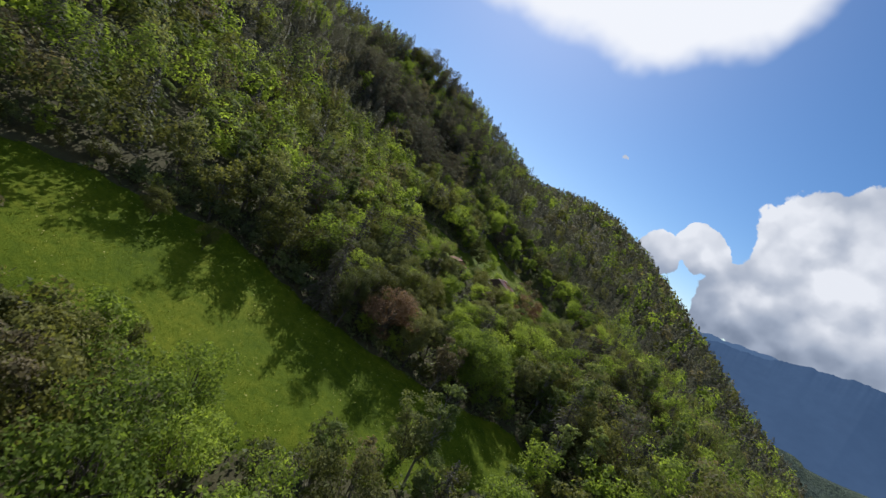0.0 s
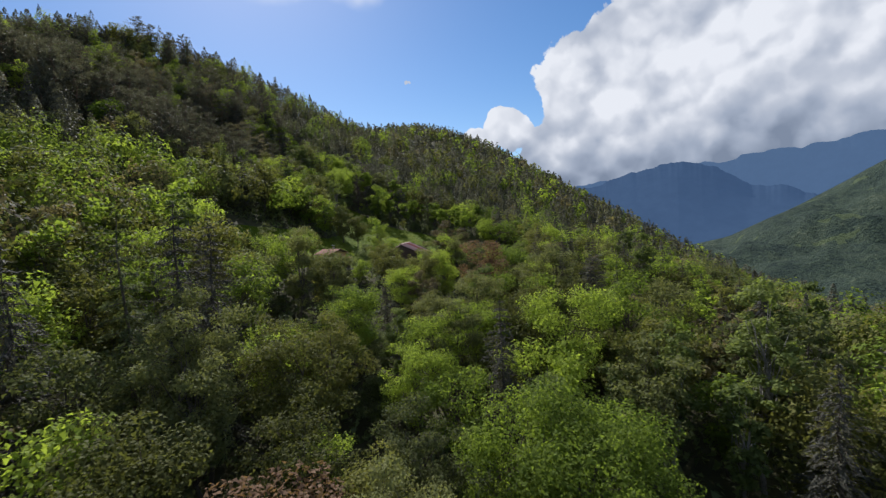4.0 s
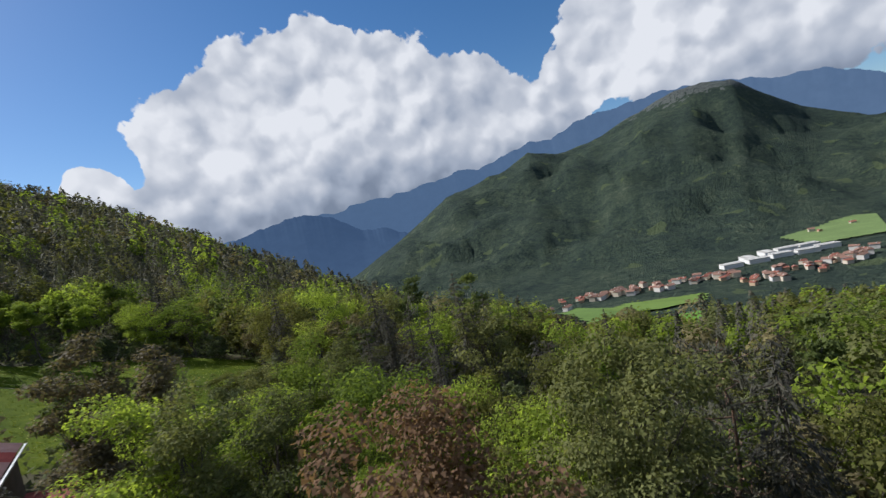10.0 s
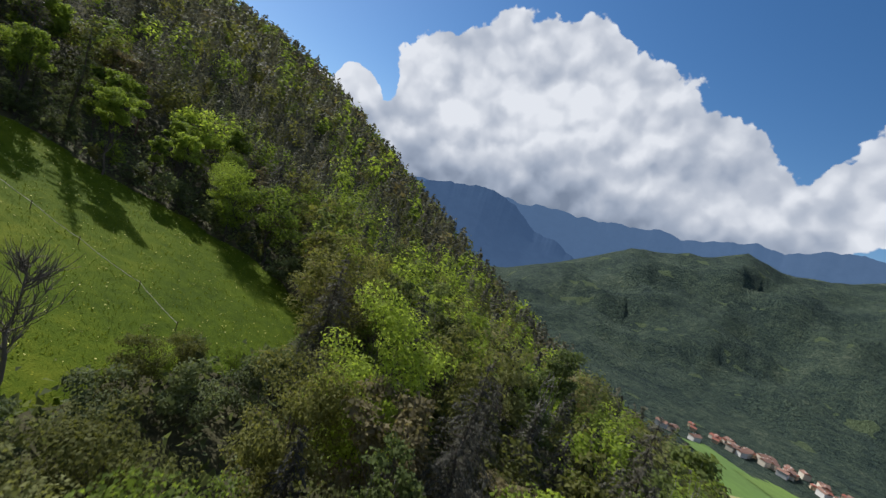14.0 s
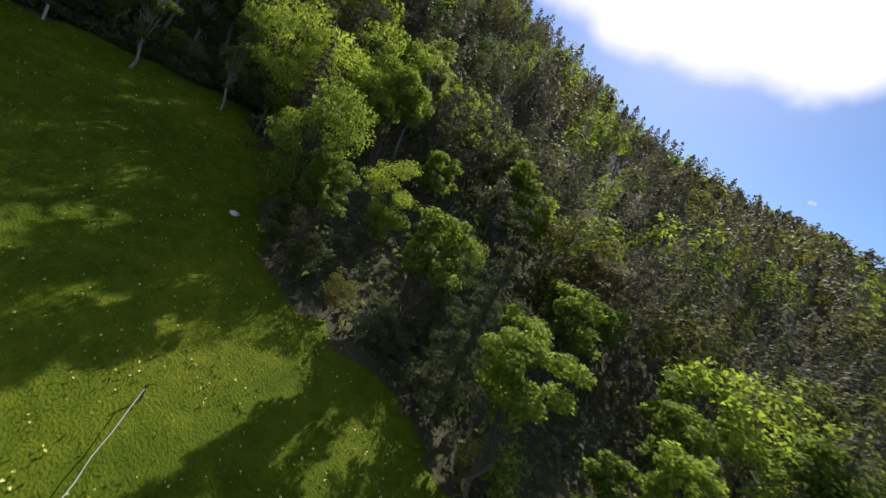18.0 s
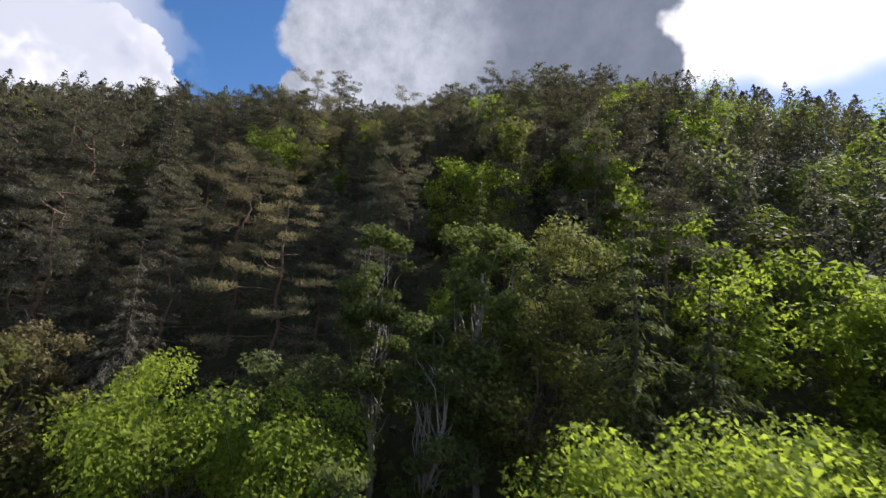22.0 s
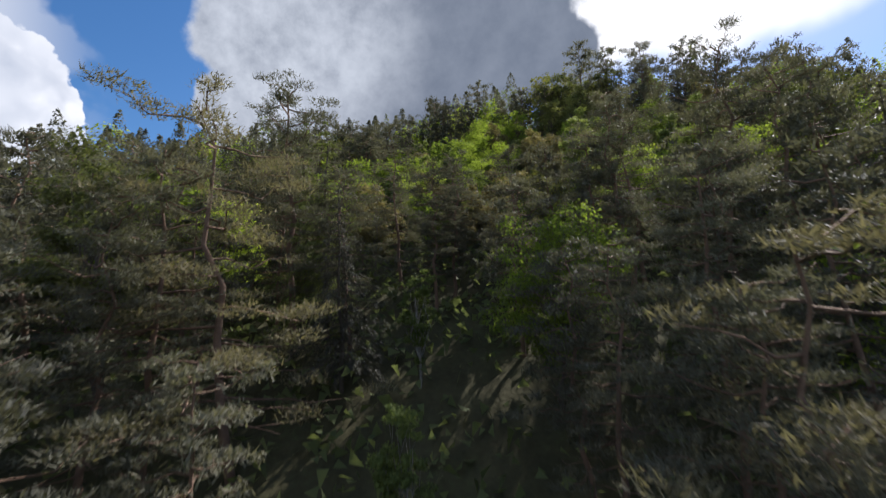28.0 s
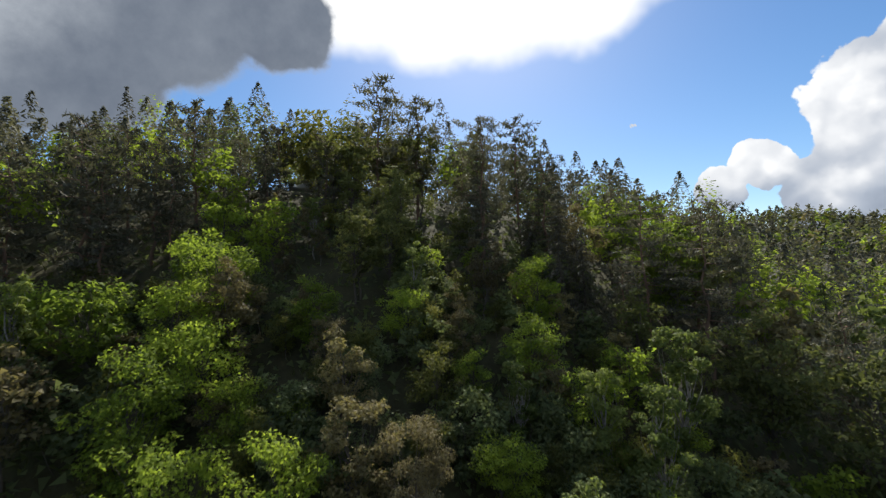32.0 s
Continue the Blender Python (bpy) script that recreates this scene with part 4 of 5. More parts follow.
def scatter():
    """A jittered grid of trees over the hill; the nearest stand alone, the far woods are one mass."""
    rng = np.random.default_rng(11)
    for kind, x, y, s, tall, label in SPECIMENS:
        plant(kind, x, y, 0 if kind != "dry_spruce" else 1, rng.integers(VARIANTS), s, rng.uniform(0, 6.28), label, tall)
    sp = np.array([(s[1], s[2]) for s in SPECIMENS])
    step = 4.5
    gx, gy = np.meshgrid(np.arange(-330, 420, step), np.arange(-70, 640, step), indexing="ij")
    x = (gx + rng.uniform(-2.2, 2.2, gx.shape)).ravel()
    y = (gy + rng.uniform(-2.2, 2.2, gx.shape)).ravel()
    d = edge_distance(x, y, FLIGHT, False)
    for poly in (*(f[0] for f in FIELDS), MEADOW_LOW, MEADOW_HIGH):
        ok = ~inside(x, y, poly) | (edge_distance(x, y, poly) < 0.4)
        x, y, d = x[ok], y[ok], d[ok]
    thin = np.max([smooth(10 - np.hypot(x - a, y - b), -2, 4) for a, b in ((0, 199), (12, 196), (-8, 199))], 0)
    ok = rng.random(len(x)) > 0.5 * thin
    for poly in (f[0] for f in FIELDS[:5]):
        ok &= (edge_distance(x, y, poly) > 42) | (rng.random(len(x)) < 0.2)
    x, y, d = x[ok], y[ok], d[ok]
    clear = np.min(np.hypot(x[:, None] - sp[None, :, 0], y[:, None] - sp[None, :, 1]), 1) > 3.0
    for bx, by, br in BUILT:
        clear &= np.hypot(x - bx, y - by) > br
    x, y, d = x[clear], y[clear], d[clear]
    keep = (rng.random(len(x)) < np.interp(d, (40, 90, 200, 400), (1.0, 0.8, 0.55, 0.4)))
    x, y, d = x[keep], y[keep], d[keep]
    z = height(x, y)
    patch, patch2 = waves(x, y, 21, 46, 3), waves(x, y, 22, 60, 3)
    upper = np.maximum(smooth(z + 10 * patch2, 8, 24) * smooth(-x, 26, 46), 0.85 * smooth(y + 12 * patch, 196, 226))
    u, big = rng.random(len(x)), rng.normal(1.05, 0.17, len(x))
    turn, var = rng.uniform(0, 6.28, len(x)), rng.integers(0, VARIANTS, len(x))
    low = np.max([smooth(r - np.hypot(x - a, y - b), -2, 3) for a, b, r in LOW], 0)
    short = np.max([smooth(r - np.hypot(x - a, y - b), -3, 3) for a, b, r in SHORT], 0)
    edge = (edge_distance(x, y, MEADOW_HIGH) < 9) & (y > 140 + 0.6 * (x + 20)) & (x < -12) & (y > 171)
    # trees halved in a band of bearings so the camera sees the valley fields
    r0, a0 = np.hypot(x, y - 110), np.degrees(np.arctan2(x, y - 110))
    view_band = (a0 > 56) & (a0 < 84) & (r0 > 190)
    far = []
    low_kinds = ("field_maple", "hornbeam", "ash_tree", "birch", "hazel_bush", "copper_tree", "budding_tree", "spruce_tree", "larch_tree", "pine_tree")
    for i in range(len(x)):
        if rng.random() < upper[i]:
            w = np.array([0.05 + 0.5 * (patch[i] > 0.42), 0.03, 0.03, 0.03, 0.05, 0.0, 0.05, 0.09, 0.04, 0.85])
        else:
            w = np.array([0.26 + 0.2 * (patch[i] > 0.2), 0.24 + 0.15 * (patch2[i] > 0.2), 0.17, 0.08, 0.09, 0.015, 0.07, 0.05 + 0.12 * (patch2[i] < -0.35), 0.02, 0.02])
        kind = low_kinds[int(np.searchsorted(np.cumsum(w) / w.sum(), u[i]))]
        s = float(np.clip(big[i], 0.62, 1.4)) * (1.0 - 0.55 * low[i] + 0.22 * edge[i] - 0.5 * view_band[i]) * (1 - 0.36 * short[i])
        for px, py, pr, pk in PATCHES:
            if math.hypot(x[i] - px, y[i] - py) < pr and u[i] < 0.85:
                kind = pk
        if short[i] > 0.5 and kind in ("pine_tree", "spruce_tree", "larch_tree") and y[i] < 246:
            kind = ("hornbeam", "field_maple", "budding_tree", "birch")[int(u[i] * 40) % 4]
        if kind == "copper_tree":
            kind = "hornbeam"
        # dark conifers stand thick on the slope below the upper meadow
        if 14 < x[i] < 75 and 100 < y[i] < 172 and (u[i] * 17) % 1 < 0.34:
            s *= 0.86
            kind = "spruce_tree" if (u[i] * 31) % 1 < 0.8 else "larch_tree"
        if -20 < x[i] < 22 and 183 < y[i] < 206 and kind in ("ash_tree", "hornbeam", "budding_tree", "hazel_bush"):
            kind = "young_maple"
        if x[i] < -44 and 150 < y[i] < 212 and kind in ("ash_tree", "hornbeam", "budding_tree", "hazel_bush", "birch") and (u[i] * 13) % 1 < 0.8:
            kind = "pine_tree"
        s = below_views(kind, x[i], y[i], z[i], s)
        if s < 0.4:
            # only bushes where a tree would block the camera's view
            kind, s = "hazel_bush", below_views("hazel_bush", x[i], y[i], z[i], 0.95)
        if s < 0.25:
            continue
        if d[i] < 30:
            s = fitting_scale(kind, x[i], y[i], z[i], s)
            if s == 0.0:
                kind = ("field_maple", "birch", "young_maple")[int(u[i] * 30) % 3]
                s = fitting_scale(kind, x[i], y[i], z[i], 0.5)
            if s == 0.0:
                continue
        if d[i] < 38:
            top = z[i] + 0.75 * s * KINDS[kind][1]["h"]
            gap = np.sqrt(np.min((AIR[:, 0] - x[i]) ** 2 + (AIR[:, 1] - y[i]) ** 2 + (AIR[:, 2] - top) ** 2))
            plant(kind, x[i], y[i], 0 if gap < 14 * s else 1 if gap < 26 * s else 2, int(var[i]), s, turn[i])
        else:
            far.append((kind, x[i], y[i], z[i], s, turn[i], d[i]))
    far_woods(far, rng)
    # bushy growth between the short trees of the upper slope
    for k in range(230):
        a, b, r = SHORT[rng.integers(len(SHORT))]
        q, w = r * math.sqrt(rng.random()), rng.uniform(0, 6.28)
        px, py = a + q * math.cos(w), b + q * math.sin(w)
        kind = ("hornbeam", "field_maple", "hazel_bush", "budding_tree", "hazel_bush")[rng.integers(5)]
        s = fitting_scale(kind, px, py, float(height(px, py)), rng.uniform(0.7, 1.0) * (1.0 if kind == "hazel_bush" else 0.48))
        if s:
            plant(kind, px, py, 1 if edge_distance(px, py, FLIGHT, False) < 14 else 2, int(rng.integers(VARIANTS)), s, rng.uniform(0, 6.28))
    # bushes close the foot of the wood along the meadows
    for poly, part_of in ((MEADOW_HIGH, lambda a, b: b > 150 and a < 24), (MEADOW_LOW, lambda a, b: b > 0.45 * a + 50)):
        for (ax, ay), (bx, by) in zip(poly, poly[1:] + poly[:1]):
            n = int(math.hypot(bx - ax, by - ay) / 2.4) + 1
            for k in range(n):
                t = (k + rng.uniform(0, 0.8)) / n
                px, py = ax + (bx - ax) * t, ay + (by - ay) * t
                nx, ny = by - ay, ax - bx
                ln = math.hypot(nx, ny)
                side = -1 if inside(px + nx / ln, py + ny / ln, poly) else 1
                px, py = px + side * nx / ln * 1.6, py + side * ny / ln * 1.6
                if part_of(px, py):
                    kind = ("hazel_bush", "hazel_bush", "hornbeam", "field_maple")[rng.integers(4)]
                    s = rng.uniform(0.55, 0.95) * (1.0 if kind == "hazel_bush" else 0.5)
                    plant(kind, px, py, 2 if edge_distance(px, py, FLIGHT, False) > 16 else 1, int(rng.integers(VARIANTS)), s, rng.uniform(0, 6.28))
    undergrowth(rng)


def undergrowth(rng):
    """Low leafy growth on the forest floor beneath the near trees."""
    n = 300000
    x, y = rng.uniform(-135, 70, n), rng.uniform(-15, 262, n)
    d = edge_distance(x, y, FLIGHT, False)
    ok = (d < 42) & (rng.random(n) < 0.85 + 0.6 * waves(x, y, 51, 9, 3))
    for poly in (MEADOW_LOW, MEADOW_HIGH):
        ok &= ~inside(x, y, poly)
    for bx, by, br in BUILT:
        ok &= np.hypot(x - bx, y - by) > br * 0.8
    # bare brown litter under the pines
    ok &= rng.random(n) > 0.45 * smooth(-x, 40, 56) * smooth(np.hypot(x + 95, y - 216), 20, 30)
    x, y = x[ok], y[ok]
    n = len(x)
    z = height(x, y) + 0.15 + rng.random(n) ** 1.6 * np.clip(1.5 + 1.1 * waves(x, y, 52, 7, 3), 0.3, 2.6)
    up = np.stack([rng.normal(0, 0.5, n), rng.normal(0, 0.5, n), np.full(n, 0.8)], -1)
    v, f = sprays(rng, np.stack([x, y, z], -1), up, 0.46, 0.38)
    ob = new("undergrowth", mesh_from("undergrowth", v, [f], [LEAF["dark"]]))
    tagged(ob, "dense low green growth covering the forest floor", "undergrowth", kind="stuff")


FAR_GROUPS = {"field_maple": "maple", "young_maple": "maple", "hornbeam": "olive", "ash_tree": "ash", "birch": "birch", "hazel_bush": "dark", "copper_tree": "copper",
              "budding_tree": "bud", "spruce_tree": "spruce", "larch_tree": "larch", "pine_tree": "pine"}


def far_woods(trees, rng):
    """Distant crowns, kind by kind, each as one mass."""
    for kind, leaf in FAR_GROUPS.items():
        V, F, T, n = [], [], [], 0
        for k, x, y, z, s, turn, d in trees:
            if k != kind:
                continue
            near = d < 110
            cnt, size = (640, 0.42) if d < 62 else (300, 0.62) if near else ((84, 1.25) if d < 220 else (36, 2.1))
            h = (10.8 if kind in ("pine_tree", "spruce_tree", "larch_tree") else 9.0 if kind != "hazel_bush" else 4.0) * s
            if kind in ("spruce_tree", "larch_tree", "pine_tree"):
                t = rng.random(cnt) ** (1.25 if kind != "pine_tree" else 0.9)
                wide = (1.02 - t) ** 0.85 if kind != "pine_tree" else (1.05 - t ** 2)
                a = rng.uniform(0, 6.28, cnt)
                rr = 2.2 * s * wide * rng.uniform(0.55, 1.1, cnt)
                p = np.stack([np.cos(a) * rr, np.sin(a) * rr, h * (0.12 + 0.9 * t)], -1)
                up = np.stack([np.cos(a) * 0.7, np.sin(a) * 0.7, np.full(cnt, 0.8)], -1)
            else:
                dd = ball(rng, cnt)
                dd[:, 2] = np.abs(dd[:, 2]) * 1.2 - 0.35
                lob = 1 + 0.35 * np.sin(3 * np.arctan2(dd[:, 1], dd[:, 0]) + turn) * np.sin(4 * dd[:, 2] + turn)
                p = dd * (3.1 * s * lob * rng.uniform(0.85, 1.03, cnt))[:, None]
                p[:, 2] = p[:, 2] * h / 9.0 * 1.15 + h * 0.6
                up = dd + np.array([0, 0, 0.35])
            v, f = sprays(rng, p + np.array([x, y, z]), up, size, size * (0.85 if kind not in ("spruce_tree", "larch_tree", "pine_tree") else 0.5), 0.15, None, 0.28)
            V.append(v)
            F.append(f + n)
            T.append(np.full(len(v), rng.random(), np.float32))
            n += len(v)
        if V:
            ob = new("far_wood", mesh_from("far_wood", np.concatenate(V), [np.concatenate(F)], [LEAF[leaf]]))
            tone = ob.data.attributes.new("tone", "FLOAT", "POINT")
            tone.data.foreach_set("value", np.concatenate(T))
            tagged(ob, "distant " + kind.replace("_", " ") + " crowns covering the hillside", "woods", kind="stuff")

# ---------------------------------------------------------------- helpers for built things
def part(name, bm, mat, parent, label="", kind="", smooth=False):
    me = bpy.data.meshes.new(name)
    for f in bm.faces:
        f.smooth = smooth
    bm.normal_update()
    bm.to_mesh(me)
    bm.free()
    for m in (mat if isinstance(mat, tuple) else (mat,)):
        me.materials.append(m)
    ob = new(name, me)
    ob.parent = parent
    if label or kind:
        tagged(ob, label, kind=kind)
    return ob


def box(sx, sy, sz, x=0, y=0, z=0, bevel=0.0, turn=None, bm=None):
    """A box with its foot at z."""
    bm = bm or bmesh.new()
    m = Matrix.Translation((x, y, z + sz / 2)) @ (turn or Matrix()) @ Matrix.Diagonal((sx, sy, sz, 1))
    r = bmesh.ops.create_cube(bm, size=1, matrix=m)
    if bevel:
        bmesh.ops.bevel(bm, geom=list({e for v in r["verts"] for e in v.link_edges}), offset=bevel, segments=1, affect="EDGES")
    return bm


PLASTER = surface("ochre_plaster", ((0.3, (0.36, 0.235, 0.1)), (0.7, (0.52, 0.36, 0.17))), 0.8, 9, 0.9, 0.25, 0.01)
GREY_PLASTER = surface("grey_plaster", ((0.3, (0.3, 0.29, 0.27)), (0.7, (0.5, 0.48, 0.44))), 0.8, 9, 0.9, 0.25, 0.01)
ROOF_TILE = surface("weathered_clay_tile", ((0.3, (0.15, 0.05, 0.036)), (0.7, (0.34, 0.135, 0.09))), 1.2, 14, 0.85, 0.4, 0.02)
RED_SHEET = surface("red_roof_sheet", ((0.3, (0.3, 0.06, 0.045)), (0.7, (0.46, 0.12, 0.09))), 0.9, 12, 0.6, 0.2, 0.01)
PINK_SHEET = surface("faded_pink_sheet", ((0.3, (0.36, 0.2, 0.17)), (0.7, (0.52, 0.34, 0.29))), 0.9, 12, 0.7, 0.2, 0.01)
OLD_WOOD = surface("old_timber", ((0.3, (0.05, 0.034, 0.024)), (0.7, (0.13, 0.09, 0.062))), 1.5, 16, 0.9, 0.4, 0.01)
PALE_WOOD = surface("bleached_post", ((0.3, (0.3, 0.27, 0.23)), (0.7, (0.5, 0.46, 0.4))), 5, 30, 0.9, 0.4, 0.01)
DARK_GLASS = surface("dark_window", ((0.3, (0.012, 0.014, 0.016)), (0.7, (0.03, 0.033, 0.036))), 2, 9, 0.12, 0.05, 0.002, 0.0, 0.5)
STONE = surface("pale_rock", ((0.3, (0.2, 0.19, 0.175)), (0.7, (0.42, 0.4, 0.37))), 0.7, 6, 0.95, 0.6, 0.05)
METAL = surface("zinc_gutter", ((0.3, (0.3, 0.31, 0.32)), (0.7, (0.45, 0.46, 0.47))), 3, 20, 0.45, 0.1, 0.004, 0.8)
WHITE = surface("white_cladding", ((0.3, (0.52, 0.52, 0.5)), (0.7, (0.74, 0.74, 0.72))), 0.05, 1.5, 0.7, 0.1, 0.02)


def empty(name, x, y, turn=0.0, z=None, scale=1.0, **tags):
    top = new(name)
    top.matrix_world = pose(x, y, float(height(x, y)) if z is None else z, 0, 0, turn) @ Matrix.Scale(scale, 4)
    return tagged(top, **tags)


def tiled_slope(parent, wid, run, rise, x, y, z, side, mats, rows=9, cols=12):
    """One roof slope of overlapping tile rows, falling to +x or -x; each row of tiles is a part."""
    ang = math.atan2(rise, run)
    L = math.hypot(run, rise)
    slab = part("roof_slope", box(L, wid, 0.09, 0, 0, 0), mats, parent)
    slab.matrix_local = Matrix.Translation((x + side * run / 2, y, z - rise / 2)) @ Matrix.Rotation(side * ang, 4, "Y")
    tile = bmesh.new()
    n, cw = 6, wid / cols
    prof = [(-cw * 0.5 + cw * k / n, 0.045 * math.sin(math.pi * k / n)) for k in range(n + 1)]
    rl = L / rows * 1.15
    for k in range(n):
        (a, za), (b, zb) = prof[k], prof[k + 1]
        tile.faces.new([tile.verts.new(p) for p in ((-rl / 2, a, za + 0.03), (rl / 2, a, za), (rl / 2, b, zb), (-rl / 2, b, zb + 0.03))][::-1])
    me = bpy.data.meshes.new("tile")
    tile.to_mesh(me)
    tile.free()
    me.materials.append(mats)
    rng = random.Random(int(wid * 100 + side))
    for i in range(rows):
        for j in range(cols):
            t = new("tile", me)
            t.parent = slab
            t.matrix_local = pose(-side * -1 * (-L / 2 + (i + 0.5) * L / rows), -wid / 2 + (j + 0.5) * cw, 0.1 + rng.uniform(0, 0.012), 0, 0, (0 if side > 0 else 180) + rng.uniform(-1.5, 1.5))


def cottage():
    # placed and shrunk to fit the camera's view
    top = empty("cottage", -18.8, 113.2, 46, z=-7.5, scale=0.57, label="small ochre plastered cottage with a brown tiled gable roof", category="house")
    bz = -1.2
    wid, dep, eave, rise = 4.0, 5.6, 2.95, 0.8
    bm = bmesh.new()
    out = [(-wid / 2, bz), (wid / 2, bz), (wid / 2, eave), (0, eave + rise), (-wid / 2, eave)]
    f = [bm.verts.new((x, -dep / 2, z)) for x, z in out]
    b = [bm.verts.new((x, dep / 2, z)) for x, z in out]
    bm.faces.new(f)
    bm.faces.new(b[::-1])
    for i in range(5):
        bm.faces.new((f[i], b[i], b[(i + 1) % 5], f[(i + 1) % 5]))
    bmesh.ops.recalc_face_normals(bm, faces=bm.faces)
    part("wall", bm, PLASTER, top)
    for s in (-1, 1):
        tiled_slope(top, dep + 1.1, wid / 2 + 0.75, rise * 1.3, 0, 0, eave + rise + 0.12, s, ROOF_TILE)
    for s in (-1, 1):
        board = part("verge_board", box(wid / 2 + 0.8, 0.06, 0.2), OLD_WOOD, top)
        board.matrix_local = Matrix.Translation((s * (wid / 4 + 0.36), -dep / 2 - 0.52, eave + rise * 0.36)) @ Matrix.Rotation(s * math.atan2(rise * 1.3, wid / 2 + 0.75), 4, "Y")
    for k in range(5):
        part("rafter", box(0.1, 0.6, 0.12, -wid / 2 + k * wid / 4, -dep / 2 - 0.3, eave - 0.12 + rise * (1 - abs(k - 2) / 2) * 0.92), OLD_WOOD, top)
    win = part("window", box(0.82, 0.1, 0.95, -0.1, -dep / 2 - 0.03, 1.3), OLD_WOOD, top)
    for s in (-1, 1):
        pn = part("pane", box(0.3, 0.03, 0.78, -0.1 + s * 0.18, -dep / 2 - 0.09, 1.38), DARK_GLASS, win)
    part("sill", box(0.95, 0.2, 0.07, -0.1, -dep / 2 - 0.09, 1.22), STONE, win)
    side_window = part("window", box(0.1, 0.8, 0.95, wid / 2 + 0.03, 0.6, 1.3), OLD_WOOD, top)
    part("pane", box(0.03, 0.64, 0.8, wid / 2 + 0.09, 0.6, 1.37), DARK_GLASS, side_window)
    ch = part("chimney", box(0.45, 0.45, 1.15, 1.0, 0.4, eave + 0.4, 0.02), STONE, top)
    part("cap", box(0.8, 0.8, 0.08, 1.0, 0.4, eave + 1.85, 0.01), STONE, ch)
    part("gutter", box(0.12, dep + 1.0, 0.1, wid / 2 + 0.78, 0, eave - 0.38), METAL, top)


def corrugated(wid, length, n=22, amp=0.035):
    """A ribbed roof sheet lying flat, ribs along x."""
    bm = bmesh.new()
    k = n * 4
    top, low = [], []
    for i in range(k + 1):
        y = -wid / 2 + wid * i / k
        z = amp * math.sin(2 * math.pi * i / 4)
        top.append([bm.verts.new((x, y, z + 0.03)) for x in (-length / 2, length / 2)])
        low.append([bm.verts.new((x, y, z)) for x in (-length / 2, length / 2)])
    for i in range(k):
        bm.faces.new((top[i][0], top[i][1], top[i + 1][1], top[i + 1][0]))
        bm.faces.new((low[i][0], low[i + 1][0], low[i + 1][1], low[i][1]))
    return bm


def barn():
    top = empty("barn", -7.4, 136.0, -14, label="low barn with patched pink and red sheet roof", category="barn")
    wid, dep, eave, rise = 6.6, 8.0, 2.9, 2.0
    bz = -1.0
    bm = bmesh.new()
    out = [(-wid / 2, bz), (wid / 2, bz), (wid / 2, eave), (-0.6, eave + rise), (-wid / 2, eave + 0.4)]
    f = [bm.verts.new((x, -dep / 2, z)) for x, z in out]
    b = [bm.verts.new((x, dep / 2, z)) for x, z in out]
    bm.faces.new(f)
    bm.faces.new(b[::-1])
    for i in range(5):
        bm.faces.new((f[i], b[i], b[(i + 1) % 5], f[(i + 1) % 5]))
    bmesh.ops.recalc_face_normals(bm, faces=bm.faces)
    part("wall", bm, OLD_WOOD, top)
    for s, run, drop in ((-1, wid / 2 - 0.2, rise - 0.3), (1, wid / 2 + 1.0, rise + 0.1)):
        L = math.hypot(run, drop)
        for k in range(4):
            mat = (PINK_SHEET, PINK_SHEET, RED_SHEET, PINK_SHEET)[k] if s > 0 else PINK_SHEET
            o = part("roof_sheet", corrugated(dep / 4 + 0.12, L, 9), mat, top)
            o.matrix_local = Matrix.Translation((-0.6 + s * run / 2, -dep / 2 + dep / 8 + k * dep / 4, eave + rise - drop / 2 + 0.1 + 0.02 * (k % 2))) @ Matrix.Rotation(s * math.atan2(drop, run), 4, "Y")
    part("ridge_cap", box(0.4, dep + 0.3, 0.08, -0.6, 0, eave + rise + 0.1), PINK_SHEET, top)
    part("gutter", box(0.12, dep + 0.3, 0.1, wid / 2 + 0.5, 0, eave - 0.14), METAL, top)
    door = part("door", box(1.8, 0.08, 2.3, 0.3, -dep / 2 - 0.05, 0.0), OLD_WOOD, top)
    for k in range(2):
        part("batten", box(1.7, 0.05, 0.12, 0.3, -dep / 2 - 0.1, 0.5 + 1.2 * k), OLD_WOOD, door)
    lean = empty("lean_to", -2.6, 132.8, -18, label="open lean-to with a red sheet roof beside the barn", category="shed")
    o = part("roof_sheet", corrugated(3.6, 3.2, 12), RED_SHEET, lean)
    o.matrix_local = Matrix.Translation((0, 0, 2.5)) @ Matrix.Rotation(radians(9), 4, "Y")
    for x in (-1.4, 1.4):
        for y in (-1.6, 1.6):
            part("post", box(0.12, 0.12, 2.9 - x * 0.16, x, y, -0.5), OLD_WOOD, lean)
    awning = empty("frame_canopy", -10.9, 130.6, -18, label="small metal frame with a grey sheet cover", category="canopy")
    o = part("cover", box(1.3, 0.9, 0.05), GREY_PLASTER, awning)
    o.matrix_local = pose(0, 0, 2.1, 12, 0, 0)
    for x in (-0.58, 0.58):
        for y in (-0.38, 0.38):
            part("leg", box(0.05, 0.05, 2.2 + y * 0.2, x, y, -0.2), METAL, awning)


